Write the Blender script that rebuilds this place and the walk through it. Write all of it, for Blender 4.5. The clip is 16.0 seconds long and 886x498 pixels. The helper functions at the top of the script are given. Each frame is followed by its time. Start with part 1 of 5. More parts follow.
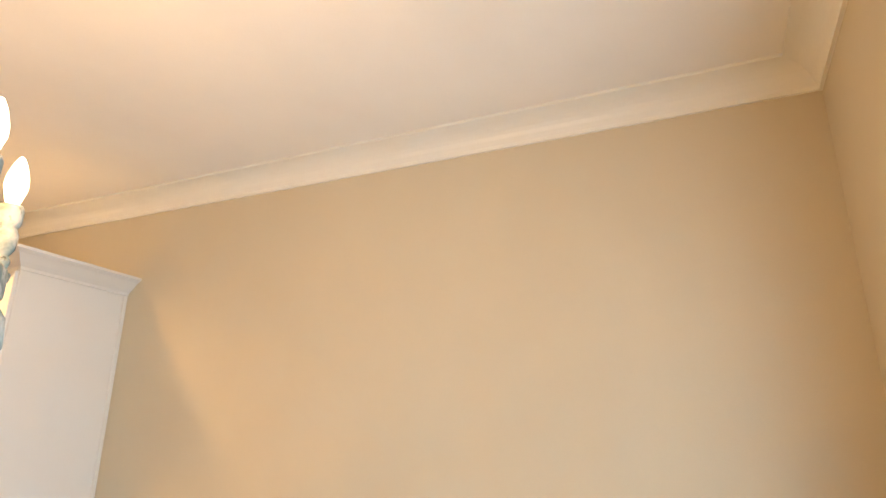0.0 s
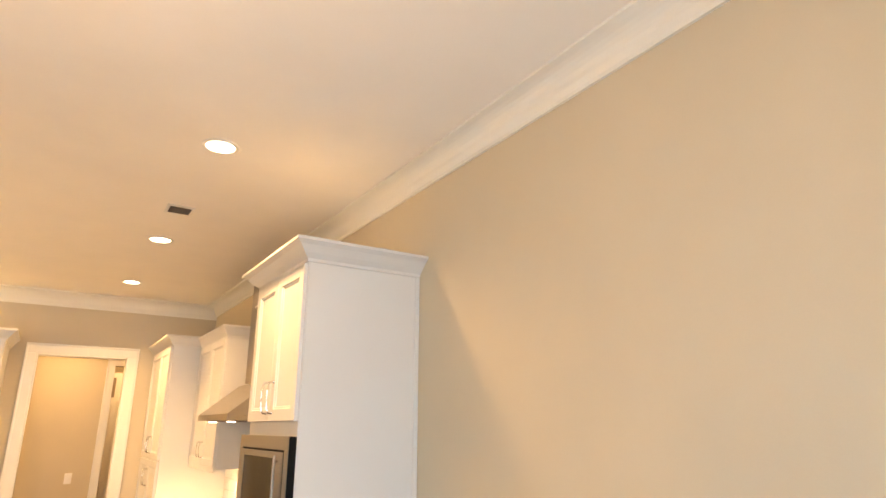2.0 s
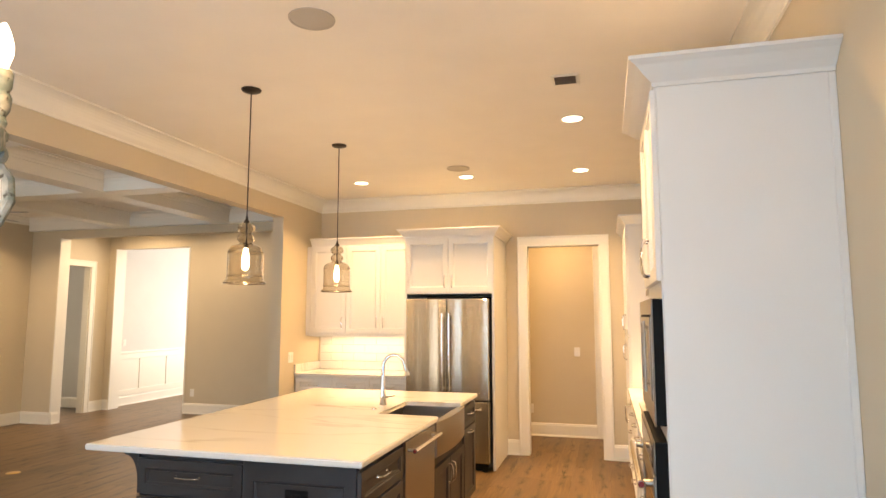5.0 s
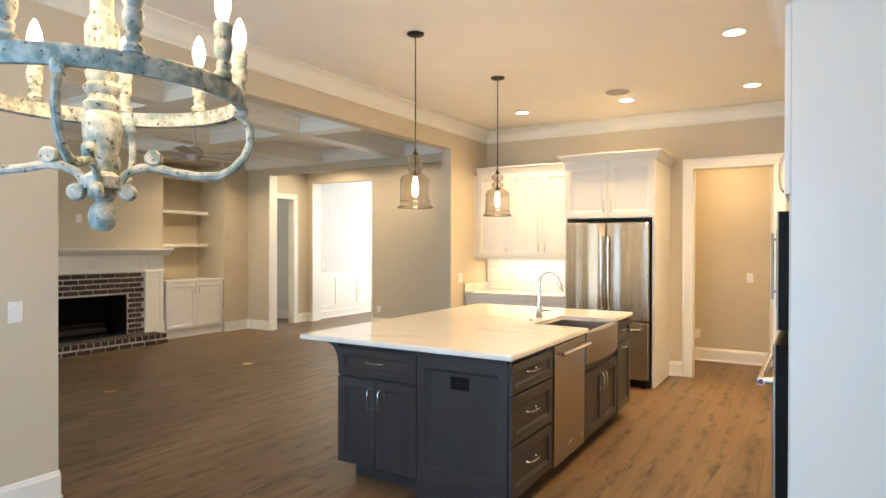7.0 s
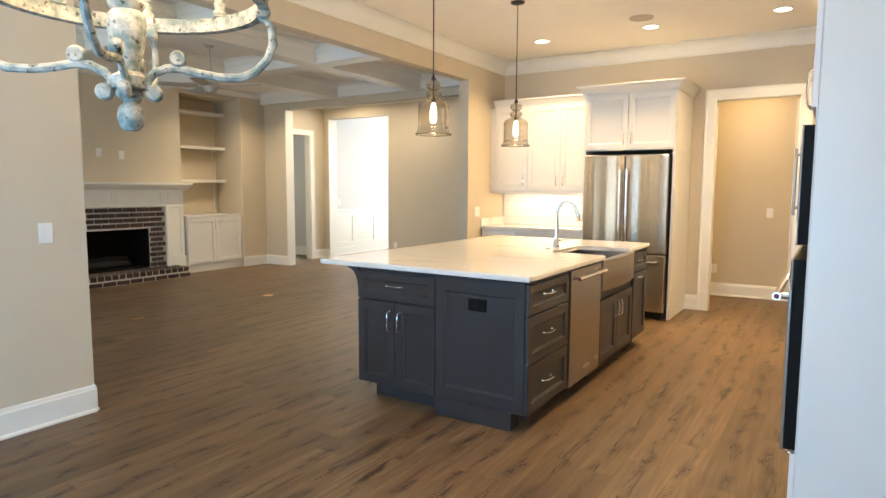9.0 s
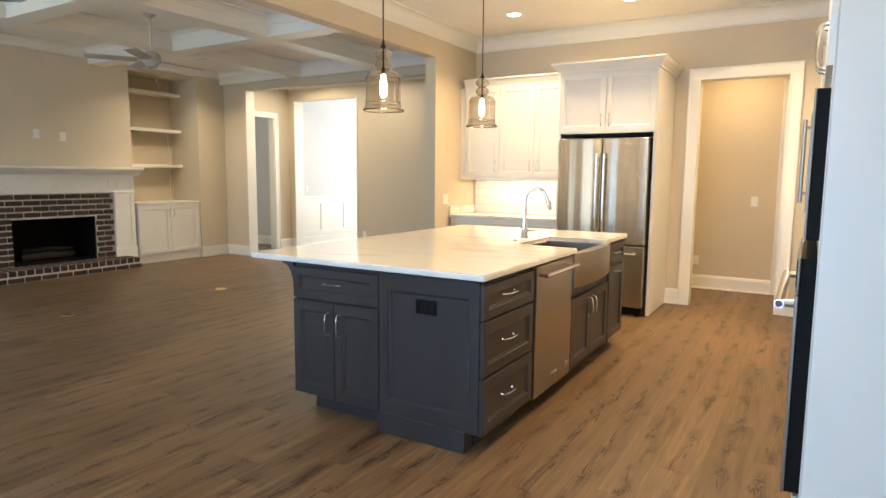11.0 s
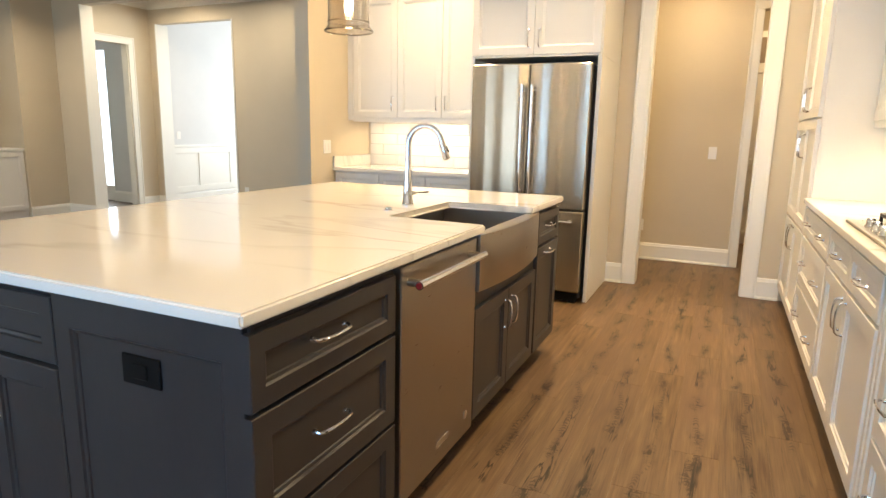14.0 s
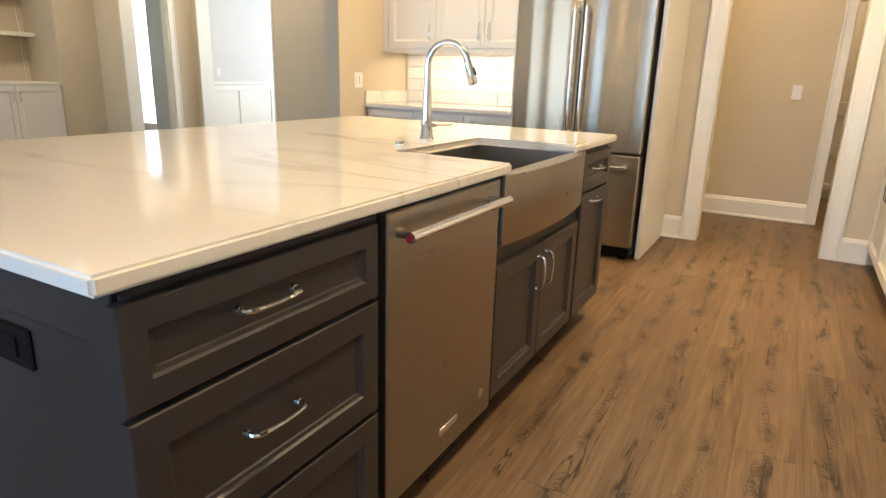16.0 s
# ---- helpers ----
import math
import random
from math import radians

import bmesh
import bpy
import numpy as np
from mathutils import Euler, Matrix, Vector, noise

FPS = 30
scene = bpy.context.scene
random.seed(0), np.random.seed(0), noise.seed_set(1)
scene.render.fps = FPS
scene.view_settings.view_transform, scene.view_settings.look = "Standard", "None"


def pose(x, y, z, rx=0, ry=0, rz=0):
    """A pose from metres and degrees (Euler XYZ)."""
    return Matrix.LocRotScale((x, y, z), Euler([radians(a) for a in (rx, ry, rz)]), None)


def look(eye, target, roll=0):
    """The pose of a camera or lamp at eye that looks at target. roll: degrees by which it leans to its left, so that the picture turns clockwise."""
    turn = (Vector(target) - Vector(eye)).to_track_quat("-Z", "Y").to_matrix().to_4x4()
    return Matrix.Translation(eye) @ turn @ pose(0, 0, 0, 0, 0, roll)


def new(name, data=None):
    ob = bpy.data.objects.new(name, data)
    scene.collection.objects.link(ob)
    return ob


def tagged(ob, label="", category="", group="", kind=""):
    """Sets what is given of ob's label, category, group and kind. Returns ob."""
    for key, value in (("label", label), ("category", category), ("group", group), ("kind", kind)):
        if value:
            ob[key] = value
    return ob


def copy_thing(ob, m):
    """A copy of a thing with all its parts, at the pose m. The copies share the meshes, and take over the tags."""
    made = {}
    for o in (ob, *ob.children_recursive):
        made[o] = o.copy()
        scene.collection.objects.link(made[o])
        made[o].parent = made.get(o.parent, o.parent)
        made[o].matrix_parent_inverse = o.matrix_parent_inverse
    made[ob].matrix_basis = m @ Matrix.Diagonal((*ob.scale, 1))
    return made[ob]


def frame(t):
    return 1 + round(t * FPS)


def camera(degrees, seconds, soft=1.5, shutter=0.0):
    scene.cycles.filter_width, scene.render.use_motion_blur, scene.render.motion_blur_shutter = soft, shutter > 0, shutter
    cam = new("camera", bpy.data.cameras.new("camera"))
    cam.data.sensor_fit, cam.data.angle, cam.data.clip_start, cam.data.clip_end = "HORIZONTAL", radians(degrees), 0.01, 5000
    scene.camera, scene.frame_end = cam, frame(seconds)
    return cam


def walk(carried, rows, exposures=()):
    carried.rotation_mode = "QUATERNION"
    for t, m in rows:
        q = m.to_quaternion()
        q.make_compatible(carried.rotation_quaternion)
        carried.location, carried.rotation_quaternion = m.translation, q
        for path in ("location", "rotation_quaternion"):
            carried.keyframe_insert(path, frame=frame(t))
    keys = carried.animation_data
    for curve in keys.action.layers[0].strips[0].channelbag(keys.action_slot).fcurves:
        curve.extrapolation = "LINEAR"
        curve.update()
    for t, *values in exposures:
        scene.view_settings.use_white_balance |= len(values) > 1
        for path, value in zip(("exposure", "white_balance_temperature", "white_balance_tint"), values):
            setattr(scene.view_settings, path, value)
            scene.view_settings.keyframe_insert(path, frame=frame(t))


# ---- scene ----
cam = camera(71.8, 16.0)
PATH = [
    (0, (-0.519, -0.103, 1.659), (1.228, 0.66, 2.263), 0.4),
    (0.5, (-0.277, 0.037, 1.689), (1.372, 1.012, 2.264), 0.3),
    (1, (-0.066, 0.07, 1.681), (1.428, 1.256, 2.28), -0.5),
    (1.5, (0.15, 0.075, 1.701), (1.405, 1.523, 2.272), -0.2),
    (2, (0.329, 0.2, 1.686), (1.354, 1.822, 2.248), 0.2),
    (2.5, (0.489, 0.294, 1.682), (1.307, 2.05, 2.182), -0.2),
    (3, (0.683, 0.338, 1.673), (1.203, 2.22, 2.107), -0.1),
    (3.5, (0.801, 0.465, 1.635), (1.081, 2.408, 2.017), 0.3),
    (4, (0.876, 0.59, 1.624), (0.932, 2.562, 1.953), 0.1),
    (4.5, (0.998, 0.626, 1.605), (0.738, 2.593, 1.861), -0.2),
    (5, (1.106, 0.554, 1.585), (0.592, 2.475, 1.802), 0.0),
    (5.2, (1.13, 0.484, 1.575), (0.539, 2.384, 1.777), 0.0),
    (7.3, (1.386, 0.234, 1.491), (0.336, 1.935, 1.448), 0.2),
    (7.5, (1.379, 0.225, 1.473), (0.327, 1.925, 1.411), 0.3),
    (8, (1.381, 0.212, 1.429), (0.321, 1.904, 1.318), 0.4),
    (8.5, (1.385, 0.205, 1.412), (0.319, 1.889, 1.247), 0.5),
    (8.7, (1.382, 0.204, 1.407), (0.313, 1.884, 1.225), 0.4),
    (10.8, (1.299, 0.626, 1.388), (0.246, 2.311, 1.154), 0.4),
    (11, (1.269, 0.748, 1.375), (0.251, 2.453, 1.139), 0.5),
    (11.5, (1.207, 1.082, 1.353), (0.256, 2.825, 1.111), 0.6),
    (12, (1.14, 1.353, 1.343), (0.229, 3.117, 1.097), 0.9),
    (12.5, (1.029, 1.627, 1.327), (0.218, 3.437, 1.067), 1.0),
    (13, (0.968, 1.905, 1.306), (0.168, 3.712, 1.003), 1.0),
    (13.5, (0.895, 2.161, 1.289), (0.095, 3.961, 0.946), 1.2),
    (14, (0.812, 2.385, 1.275), (0.004, 4.174, 0.893), 1.2),
    (14.5, (0.783, 2.621, 1.244), (-0.043, 4.393, 0.822), 1.2),
    (15, (0.758, 2.781, 1.198), (-0.147, 4.503, 0.732), 1.5),
    (15.5, (0.745, 2.825, 1.178), (-0.183, 4.519, 0.658), 1.6),
    (16, (0.736, 2.835, 1.177), (-0.201, 4.514, 0.626), 1.7),
]

# exposure and white balance of the filming camera
EXPO = [(0.0, 0.0, 10900, 24), (1.0, 0.04, 10500, 23), (3.5, -0.02, 9600, 22), (5.0, 0.0, 9100, 20), (7.5, 0.06, 7100, 11), (11.0, 0.08, 6900, 10), (14.0, 0.0, 6600, 9), (16.0, -0.1, 6500, 9)]
walk(cam, [(t, look(eye, target, roll)) for t, eye, target, roll in PATH], EXPO)

# ---- world and large lights ----
world = bpy.data.worlds.new("world")
scene.world = world
world.use_nodes = True
wn = world.node_tree
sky = wn.nodes.new("ShaderNodeTexSky")
sky.sky_type, sky.sun_disc = "NISHITA", False
sky.sun_elevation, sky.sun_rotation = radians(35), radians(200)
wn.nodes["Background"].inputs[1].default_value = 0.12
wn.links.new(sky.outputs[0], wn.nodes["Background"].inputs[0])

WARM, DAY = (1.0, 0.73, 0.41), (0.24, 0.56, 1.0)
SOFT = (1.0, 0.84, 0.62)


def area(name, m, w, h, power, colour, shape="RECTANGLE", spread=180):
    d = bpy.data.lights.new(name, "AREA")
    d.shape, d.size, d.size_y, d.energy, d.color, d.spread = shape, w, h, power, colour, radians(spread)
    ob = new(name, d)
    ob.matrix_world = m
    return ob


def point(name, loc, power, colour, radius):
    d = bpy.data.lights.new(name, "POINT")
    d.energy, d.color, d.shadow_soft_size = power, colour, radius
    ob = new(name, d)
    ob.location = loc
    return ob


CAN_W, DAY_W, CANDLE_W = 26, 114, 5.6
CANS = [(0.89, 3.21), (0.89, 5.12), (0.88, 6.81), (-1.51, 6.81), (-0.31, 6.81)]
CEIL = 3.06
for cx, cy in CANS:
    area("can_lamp", look((cx, cy, CEIL - 0.012), (cx, cy, 0)), 0.12, 0.12, CAN_W if cy > 4 else 21, WARM, "DISK", 128)
area("patio_daylight", look((-0.15, -0.95, 1.35), (-0.15, 3, 1.2)), 2.8, 2.2, DAY_W, DAY)
area("living_daylight", look((-5.3, 0.25, 1.6), (-5.3, 5, 1.2)), 3.6, 1.8, 95, (0.62, 0.80, 1.0))
area("foyer_daylight", look((-5.2, 12.75, 1.7), (-6.0, 8, 1.0)), 2.4, 2.2, 165, (0.86, 0.93, 1.0))
area("side_room_daylight", look((-8.77, 9.56, 1.25), (-8.77, 8.0, 1.2)), 1.4, 2.2, 34, (0.86, 0.93, 1.0))
area("under_cabinet_lamp_back", look((-1.75, 7.55, 1.325), (-1.75, 7.62, 0.9)), 1.2, 0.05, 5, (1.0, 0.80, 0.56))
area("under_cabinet_lamp_side", look((1.74, 6.05, 1.325), (1.80, 6.05, 0.9)), 0.05, 1.0, 9, (1.0, 0.80, 0.56))
area("under_cabinet_lamp_near", look((1.74, 4.15, 1.325), (1.80, 4.15, 0.9)), 0.05, 0.5, 3, (1.0, 0.80, 0.56))
area("hood_lamp", look((1.62, 5.02, 1.735), (1.62, 5.02, 0.9)), 0.1, 0.5, 6, (1.0, 0.80, 0.56))
# Unseen lights added to brighten the hall and the room beyond; no fixtures
area("hall_fill", look((0.5, 8.30, 3.03), (0.5, 8.1, 0)), 0.5, 0.5, 24, WARM, "DISK", 132)
area("mudroom_fill", look((1.4, 9.9, 3.03), (1.4, 9.9, 0)), 0.14, 0.14, 26, WARM, "DISK")
# Unseen light added in a coffer to brighten the pier and niche
area("coffer_fill", look((-6.55, 6.85, CEIL - 0.012), (-6.55, 6.85, 0)), 0.12, 0.12, 24, SOFT, "DISK", 135)
# Unseen lights added to brighten the gallery, the first near the wall's glow
for gx, gp in ((-4.75, 13), (-6.25, 26)):
    area("gallery_fill", look((gx, 8.62, 3.03), (gx, 8.62, 0)), 0.3, 0.3, gp, SOFT, "DISK", 165)
for px, py in ((-1.11, 3.975), (-1.11, 5.34)):
    point("pendant_lamp", (px, py, 1.9), 4.5, (1.0, 0.66, 0.34), 0.02)

# ---- materials ----


def mat(name, colour, rough=0.5, metal=0.0, vary=0.06, scale=3.0, grain=60.0, bump=0.04, stretch=(1, 1, 1), spec=0.5, coat=0.0):
    """A painted or plain surface with broad and fine variation and slight relief."""
    m = bpy.data.materials.new(name)
    m.use_nodes = True
    n, l = m.node_tree.nodes, m.node_tree.links
    b = n["Principled BSDF"]
    geo = n.new("ShaderNodeNewGeometry")
    mp = n.new("ShaderNodeMapping")
    mp.inputs["Scale"].default_value = stretch
    l.new(geo.outputs["Position"], mp.inputs["Vector"])
    a, c = n.new("ShaderNodeTexNoise"), n.new("ShaderNodeTexNoise")
    a.inputs["Scale"].default_value, c.inputs["Scale"].default_value = scale, grain
    a.inputs["Detail"].default_value = 4
    for t in (a, c):
        l.new(mp.outputs[0], t.inputs["Vector"])
    mix = n.new("ShaderNodeMath")
    mix.operation = "MULTIPLY_ADD"
    l.new(c.outputs["Fac"], mix.inputs[0])
    mix.inputs[1].default_value = 0.35
    l.new(a.outputs["Fac"], mix.inputs[2])
    ramp = n.new("ShaderNodeMapRange")
    ramp.inputs[1].default_value, ramp.inputs[2].default_value = 0.35, 1.0
    ramp.inputs[3].default_value, ramp.inputs[4].default_value = 1 - vary, 1 + vary
    l.new(mix.outputs[0], ramp.inputs[0])
    mul = n.new("ShaderNodeVectorMath")
    mul.operation = "SCALE"
    mul.inputs[0].default_value = colour
    l.new(ramp.outputs[0], mul.inputs["Scale"])
    l.new(mul.outputs[0], b.inputs["Base Color"])
    rr = n.new("ShaderNodeMapRange")
    rr.inputs[3].default_value, rr.inputs[4].default_value = max(rough - 0.06, 0.02), min(rough + 0.06, 1)
    l.new(a.outputs["Fac"], rr.inputs[0])
    l.new(rr.outputs[0], b.inputs["Roughness"])
    b.inputs["Metallic"].default_value = metal
    b.inputs["Specular IOR Level"].default_value = spec
    b.inputs["Coat Weight"].default_value = coat
    b.inputs["Coat Roughness"].default_value = 0.15
    if bump:
        bp = n.new("ShaderNodeBump")
        bp.inputs["Strength"].default_value, bp.inputs["Distance"].default_value = bump, 0.003
        l.new(c.outputs["Fac"], bp.inputs["Height"])
        l.new(bp.outputs[0], b.inputs["Normal"])
    return m


def glow(name, colour, strength):
    m = bpy.data.materials.new(name)
    m.use_nodes = True
    b = m.node_tree.nodes["Principled BSDF"]
    b.inputs["Base Color"].default_value = (*colour, 1)
    b.inputs["Emission Color"].default_value = (*colour, 1)
    b.inputs["Emission Strength"].default_value = strength
    return m


def glass(name, colour, rough=0.02):
    m = bpy.data.materials.new(name)
    m.use_nodes = True
    b = m.node_tree.nodes["Principled BSDF"]
    b.inputs["Base Color"].default_value = (*colour, 1)
    b.inputs["Roughness"].default_value = rough
    b.inputs["Transmission Weight"].default_value = 1.0
    b.inputs["IOR"].default_value = 1.45
    return m


WALL = mat("wall_paint", (0.60, 0.52, 0.39), 0.75, vary=0.03, grain=180, bump=0.06)
CEILING = mat("ceiling_paint", (0.86, 0.82, 0.75), 0.85, vary=0.03, grain=160, bump=0.08)
TRIM = mat("trim_paint", (0.80, 0.78, 0.71), 0.35, vary=0.02, grain=80, bump=0.02)
CAB = mat("white_cabinet_paint", (0.71, 0.69, 0.645), 0.32, vary=0.02, grain=90, bump=0.02)
ISLAND = mat("charcoal_cabinet_paint", (0.0335, 0.0300, 0.0305), 0.34, vary=0.14, spec=0.42, scale=5, grain=70, bump=0.03, stretch=(1, 1, 0.25))
STEEL = mat("brushed_steel", (0.385, 0.345, 0.295), 0.30, 1.0, vary=0.025, scale=40, grain=300, bump=0.01, stretch=(0.3, 0.3, 4))
CHROME = mat("chrome", (0.78, 0.78, 0.80), 0.08, 1.0, vary=0.02, bump=0)
BLACK = mat("black_plastic", (0.006, 0.0055, 0.005), 0.6, vary=0.1, bump=0.01, spec=0.04)
DARKGLASS = mat("dark_glass", (0.014, 0.010, 0.007), 0.06, vary=0.1, bump=0, spec=0.15)
for black_one in (BLACK, DARKGLASS):
    black_one.node_tree.nodes["Principled BSDF"].inputs["IOR"].default_value = 1.22
    black_one.node_tree.nodes["Principled BSDF"].inputs["Specular IOR Level"].default_value = 0.5
BRONZE = mat("dark_bronze", (0.035, 0.027, 0.022), 0.4, 0.6, vary=0.15, bump=0.02)
IRON = mat("cast_iron", (0.02, 0.02, 0.02), 0.55, vary=0.2, bump=0.1)
PLASTIC = mat("white_plastic", (0.82, 0.80, 0.76), 0.35, vary=0.02, bump=0)
MORTAR = mat("mortar", (0.62, 0.58, 0.52), 0.9, vary=0.15, scale=8, grain=120, bump=0.3)
GREY = mat("grey_paint", (0.62, 0.62, 0.60), 0.7, vary=0.03)
FOYER = mat("pale_paint", (0.66, 0.66, 0.65), 0.7, vary=0.03)
FAN = mat("pale_fan_paint", (0.46, 0.44, 0.41), 0.6, vary=0.05)
BRASS = mat("brass", (0.72, 0.50, 0.22), 0.3, 1.0, vary=0.08, bump=0.01)
SPEAKER = mat("speaker_mesh", (0.50, 0.46, 0.40), 0.8, vary=0.06, grain=400, bump=0.2)
VENT = mat("vent_grille", (0.22, 0.17, 0.13), 0.6, vary=0.1)
CANGLOW = glow("can_diffuser", (1.0, 0.93, 0.82), 9.0)
BULB = glow("bulb_glow", (1.0, 0.86, 0.64), 34.0)
CANDLEBULB = glow("candle_bulb_glow", (1.0, 0.90, 0.74), 9.0)
SMOKE = glass("smoked_glass", (0.86, 0.81, 0.73))
SMOKE.node_tree.nodes["Principled BSDF"].inputs["IOR"].default_value = 1.6
PANE = glass("window_glass", (0.95, 0.97, 0.97))
RED = mat("red_enamel", (0.17, 0.012, 0.016), 0.3, bump=0)
SINK = mat("sink_steel", (0.40, 0.37, 0.33), 0.3, 1.0, vary=0.06, grain=200, bump=0.02)


def door_steel():
    """Horizontally brushed steel that draws reflections out upright, on slightly wavy sheet."""
    m = bpy.data.materials.new("fridge_steel")
    m.use_nodes = True
    n, l = m.node_tree.nodes, m.node_tree.links
    b = n["Principled BSDF"]
    b.inputs["Base Color"].default_value = (0.52, 0.475, 0.395, 1)
    b.inputs["Metallic"].default_value = 1.0
    b.inputs["Anisotropic"].default_value = 0.93
    b.inputs["Anisotropic Rotation"].default_value = 0.25
    tg = n.new("ShaderNodeTangent")
    tg.direction_type, tg.axis = "RADIAL", "Z"
    l.new(tg.outputs[0], b.inputs["Tangent"])
    geo = n.new("ShaderNodeNewGeometry")
    mp = n.new("ShaderNodeMapping")
    mp.inputs["Scale"].default_value = (4.2, 4.2, 0.06)
    l.new(geo.outputs["Position"], mp.inputs["Vector"])
    t = n.new("ShaderNodeTexNoise")
    t.inputs["Scale"].default_value, t.inputs["Detail"].default_value = 1.0, 1.5
    l.new(mp.outputs[0], t.inputs["Vector"])
    bp = n.new("ShaderNodeBump")
    bp.inputs["Strength"].default_value, bp.inputs["Distance"].default_value = 1.0, 0.030
    l.new(t.outputs["Fac"], bp.inputs["Height"])
    l.new(bp.outputs[0], b.inputs["Normal"])
    b.inputs["Roughness"].default_value = 0.27
    return m


DOORSTEEL = door_steel()


def random_of(n, l):
    """A number for each piece, whether it is its own object or an island of a joined mesh."""
    oi, ge = n.new("ShaderNodeObjectInfo"), n.new("ShaderNodeNewGeometry")
    s = n.new("ShaderNodeMath")
    l.new(oi.outputs["Random"], s.inputs[0])
    l.new(ge.outputs["Random Per Island"], s.inputs[1])
    f = n.new("ShaderNodeMath")
    f.operation = "FRACT"
    l.new(s.outputs[0], f.inputs[0])
    return f.outputs[0], ge.outputs["Position"]


def plank_material():
    m = bpy.data.materials.new("vinyl_wood_plank")
    m.use_nodes = True
    n, l = m.node_tree.nodes, m.node_tree.links
    b = n["Principled BSDF"]
    rnd, posn = random_of(n, l)
    sc = n.new("ShaderNodeMath")
    sc.operation = "MULTIPLY"
    sc.inputs[1].default_value = 37.0
    l.new(rnd, sc.inputs[0])
    comb = n.new("ShaderNodeCombineXYZ")
    l.new(sc.outputs[0], comb.inputs[0])
    l.new(sc.outputs[0], comb.inputs[1])
    add = n.new("ShaderNodeVectorMath")
    l.new(posn, add.inputs[0])
    l.new(comb.outputs[0], add.inputs[1])

    def tex(scale, detail, stretch, dist=0.0):
        mp = n.new("ShaderNodeMapping")
        mp.inputs["Scale"].default_value = stretch
        l.new(add.outputs[0], mp.inputs["Vector"])
        t = n.new("ShaderNodeTexNoise")
        t.inputs["Scale"].default_value, t.inputs["Detail"].default_value, t.inputs["Distortion"].default_value = scale, detail, dist
        l.new(mp.outputs[0], t.inputs["Vector"])
        return t.outputs["Fac"]
    grain = tex(5.0, 7, (8, 0.45, 1), 0.5)
    broad = tex(1.6, 3, (2.5, 0.6, 1))
    fine = tex(40, 4, (5, 0.11, 1))
    blot = tex(1.0, 3, (6.0, 2.3, 1), 0.4)
    sway = tex(1.0, 2, (1.0, 2.6, 1))
    warp = tex(1.0, 4, (26, 9, 1), 0.6)
    ramp = n.new("ShaderNodeValToRGB")
    e = ramp.color_ramp.elements
    e[0].position, e[0].color = 0.37, (0.075, 0.040, 0.021, 1)
    e[1].position, e[1].color = 0.66, (0.285, 0.192, 0.102, 1)
    e.new(0.53).color = (0.172, 0.110, 0.058, 1)

    def calc(op, a, c, third=None):
        q = n.new("ShaderNodeMath")
        q.operation = op
        for k, v in enumerate((a, c, third)):
            if v is None:
                continue
            if isinstance(v, (int, float)):
                q.inputs[k].default_value = v
            else:
                l.new(v, q.inputs[k])
        return q.outputs[0]

    def span(v, a, c, lo, hi):
        q = n.new("ShaderNodeMapRange")
        q.inputs[1].default_value, q.inputs[2].default_value, q.inputs[3].default_value, q.inputs[4].default_value = a, c, lo, hi
        l.new(v, q.inputs[0])
        return q.outputs[0]
    l.new(calc("MULTIPLY_ADD", fine, 0.24, calc("MULTIPLY_ADD", broad, 0.42, calc("MULTIPLY", grain, 0.36))), ramp.inputs[0])
    # each board has a heart line with nested rings, long cracks along the grain, and knots with short splits
    sep = n.new("ShaderNodeSeparateXYZ")
    l.new(posn, sep.inputs[0])
    across = calc("SUBTRACT", calc("FRACT", calc("MULTIPLY", sep.outputs[0], 1 / 0.182), 0), 0.5)
    off = calc("ADD", across, calc("MULTIPLY_ADD", sway, 0.9, -0.45))
    aside = calc("ABSOLUTE", off, 0)
    near_heart = span(aside, 0.04, 0.09, 1.0, 0.0)
    rings = calc("SINE", calc("ADD", calc("MULTIPLY", sep.outputs[1], 230.0), calc("ADD", calc("MULTIPLY", aside, 46.0), calc("MULTIPLY", warp, 15.0))), 0)
    figure = calc("MULTIPLY", calc("MULTIPLY", near_heart, span(blot, 0.45, 0.52, 0.0, 0.66)), span(rings, 0.1, 0.75, 0.12, 1.0))
    long_noise = tex(1.0, 4, (17, 1.1, 1), 0.35)
    long_crack = calc("MULTIPLY", span(calc("ABSOLUTE", calc("ADD", long_noise, -0.5), 0), 0.005, 0.020, 1.0, 0.0), calc("MULTIPLY", span(tex(1.0, 2, (5, 2.1, 1)), 0.46, 0.52, 0.0, 0.95), span(aside, 0.14, 0.24, 1.0, 0.0)))
    vor = n.new("ShaderNodeTexVoronoi")
    vor.voronoi_dimensions = "1D"
    vor.inputs["Scale"].default_value = 1.0
    l.new(calc("MULTIPLY_ADD", sep.outputs[1], 2.6, sc.outputs[0]), vor.inputs["W"])
    along = vor.outputs["Distance"]
    spread = calc("SQRT", calc("ADD", calc("MULTIPLY", along, along), calc("MULTIPLY", calc("MULTIPLY", aside, aside), 2.6)), 0)
    jag = tex(1.0, 4, (16, 60, 1), 0.6)
    rough_d = calc("ADD", spread, calc("MULTIPLY_ADD", warp, 0.34, -0.17))
    knot = span(rough_d, 0.035, 0.085, 0.80, 0.0)
    split = calc("MULTIPLY", span(calc("ABSOLUTE", calc("ADD", jag, -0.5), 0), 0.012, 0.035, 1.0, 0.0), span(rough_d, 0.14, 0.30, 0.95, 0.0))
    crack = calc("MAXIMUM", long_crack, calc("MAXIMUM", knot, split))
    dark = n.new("ShaderNodeMix")
    dark.data_type = "RGBA"
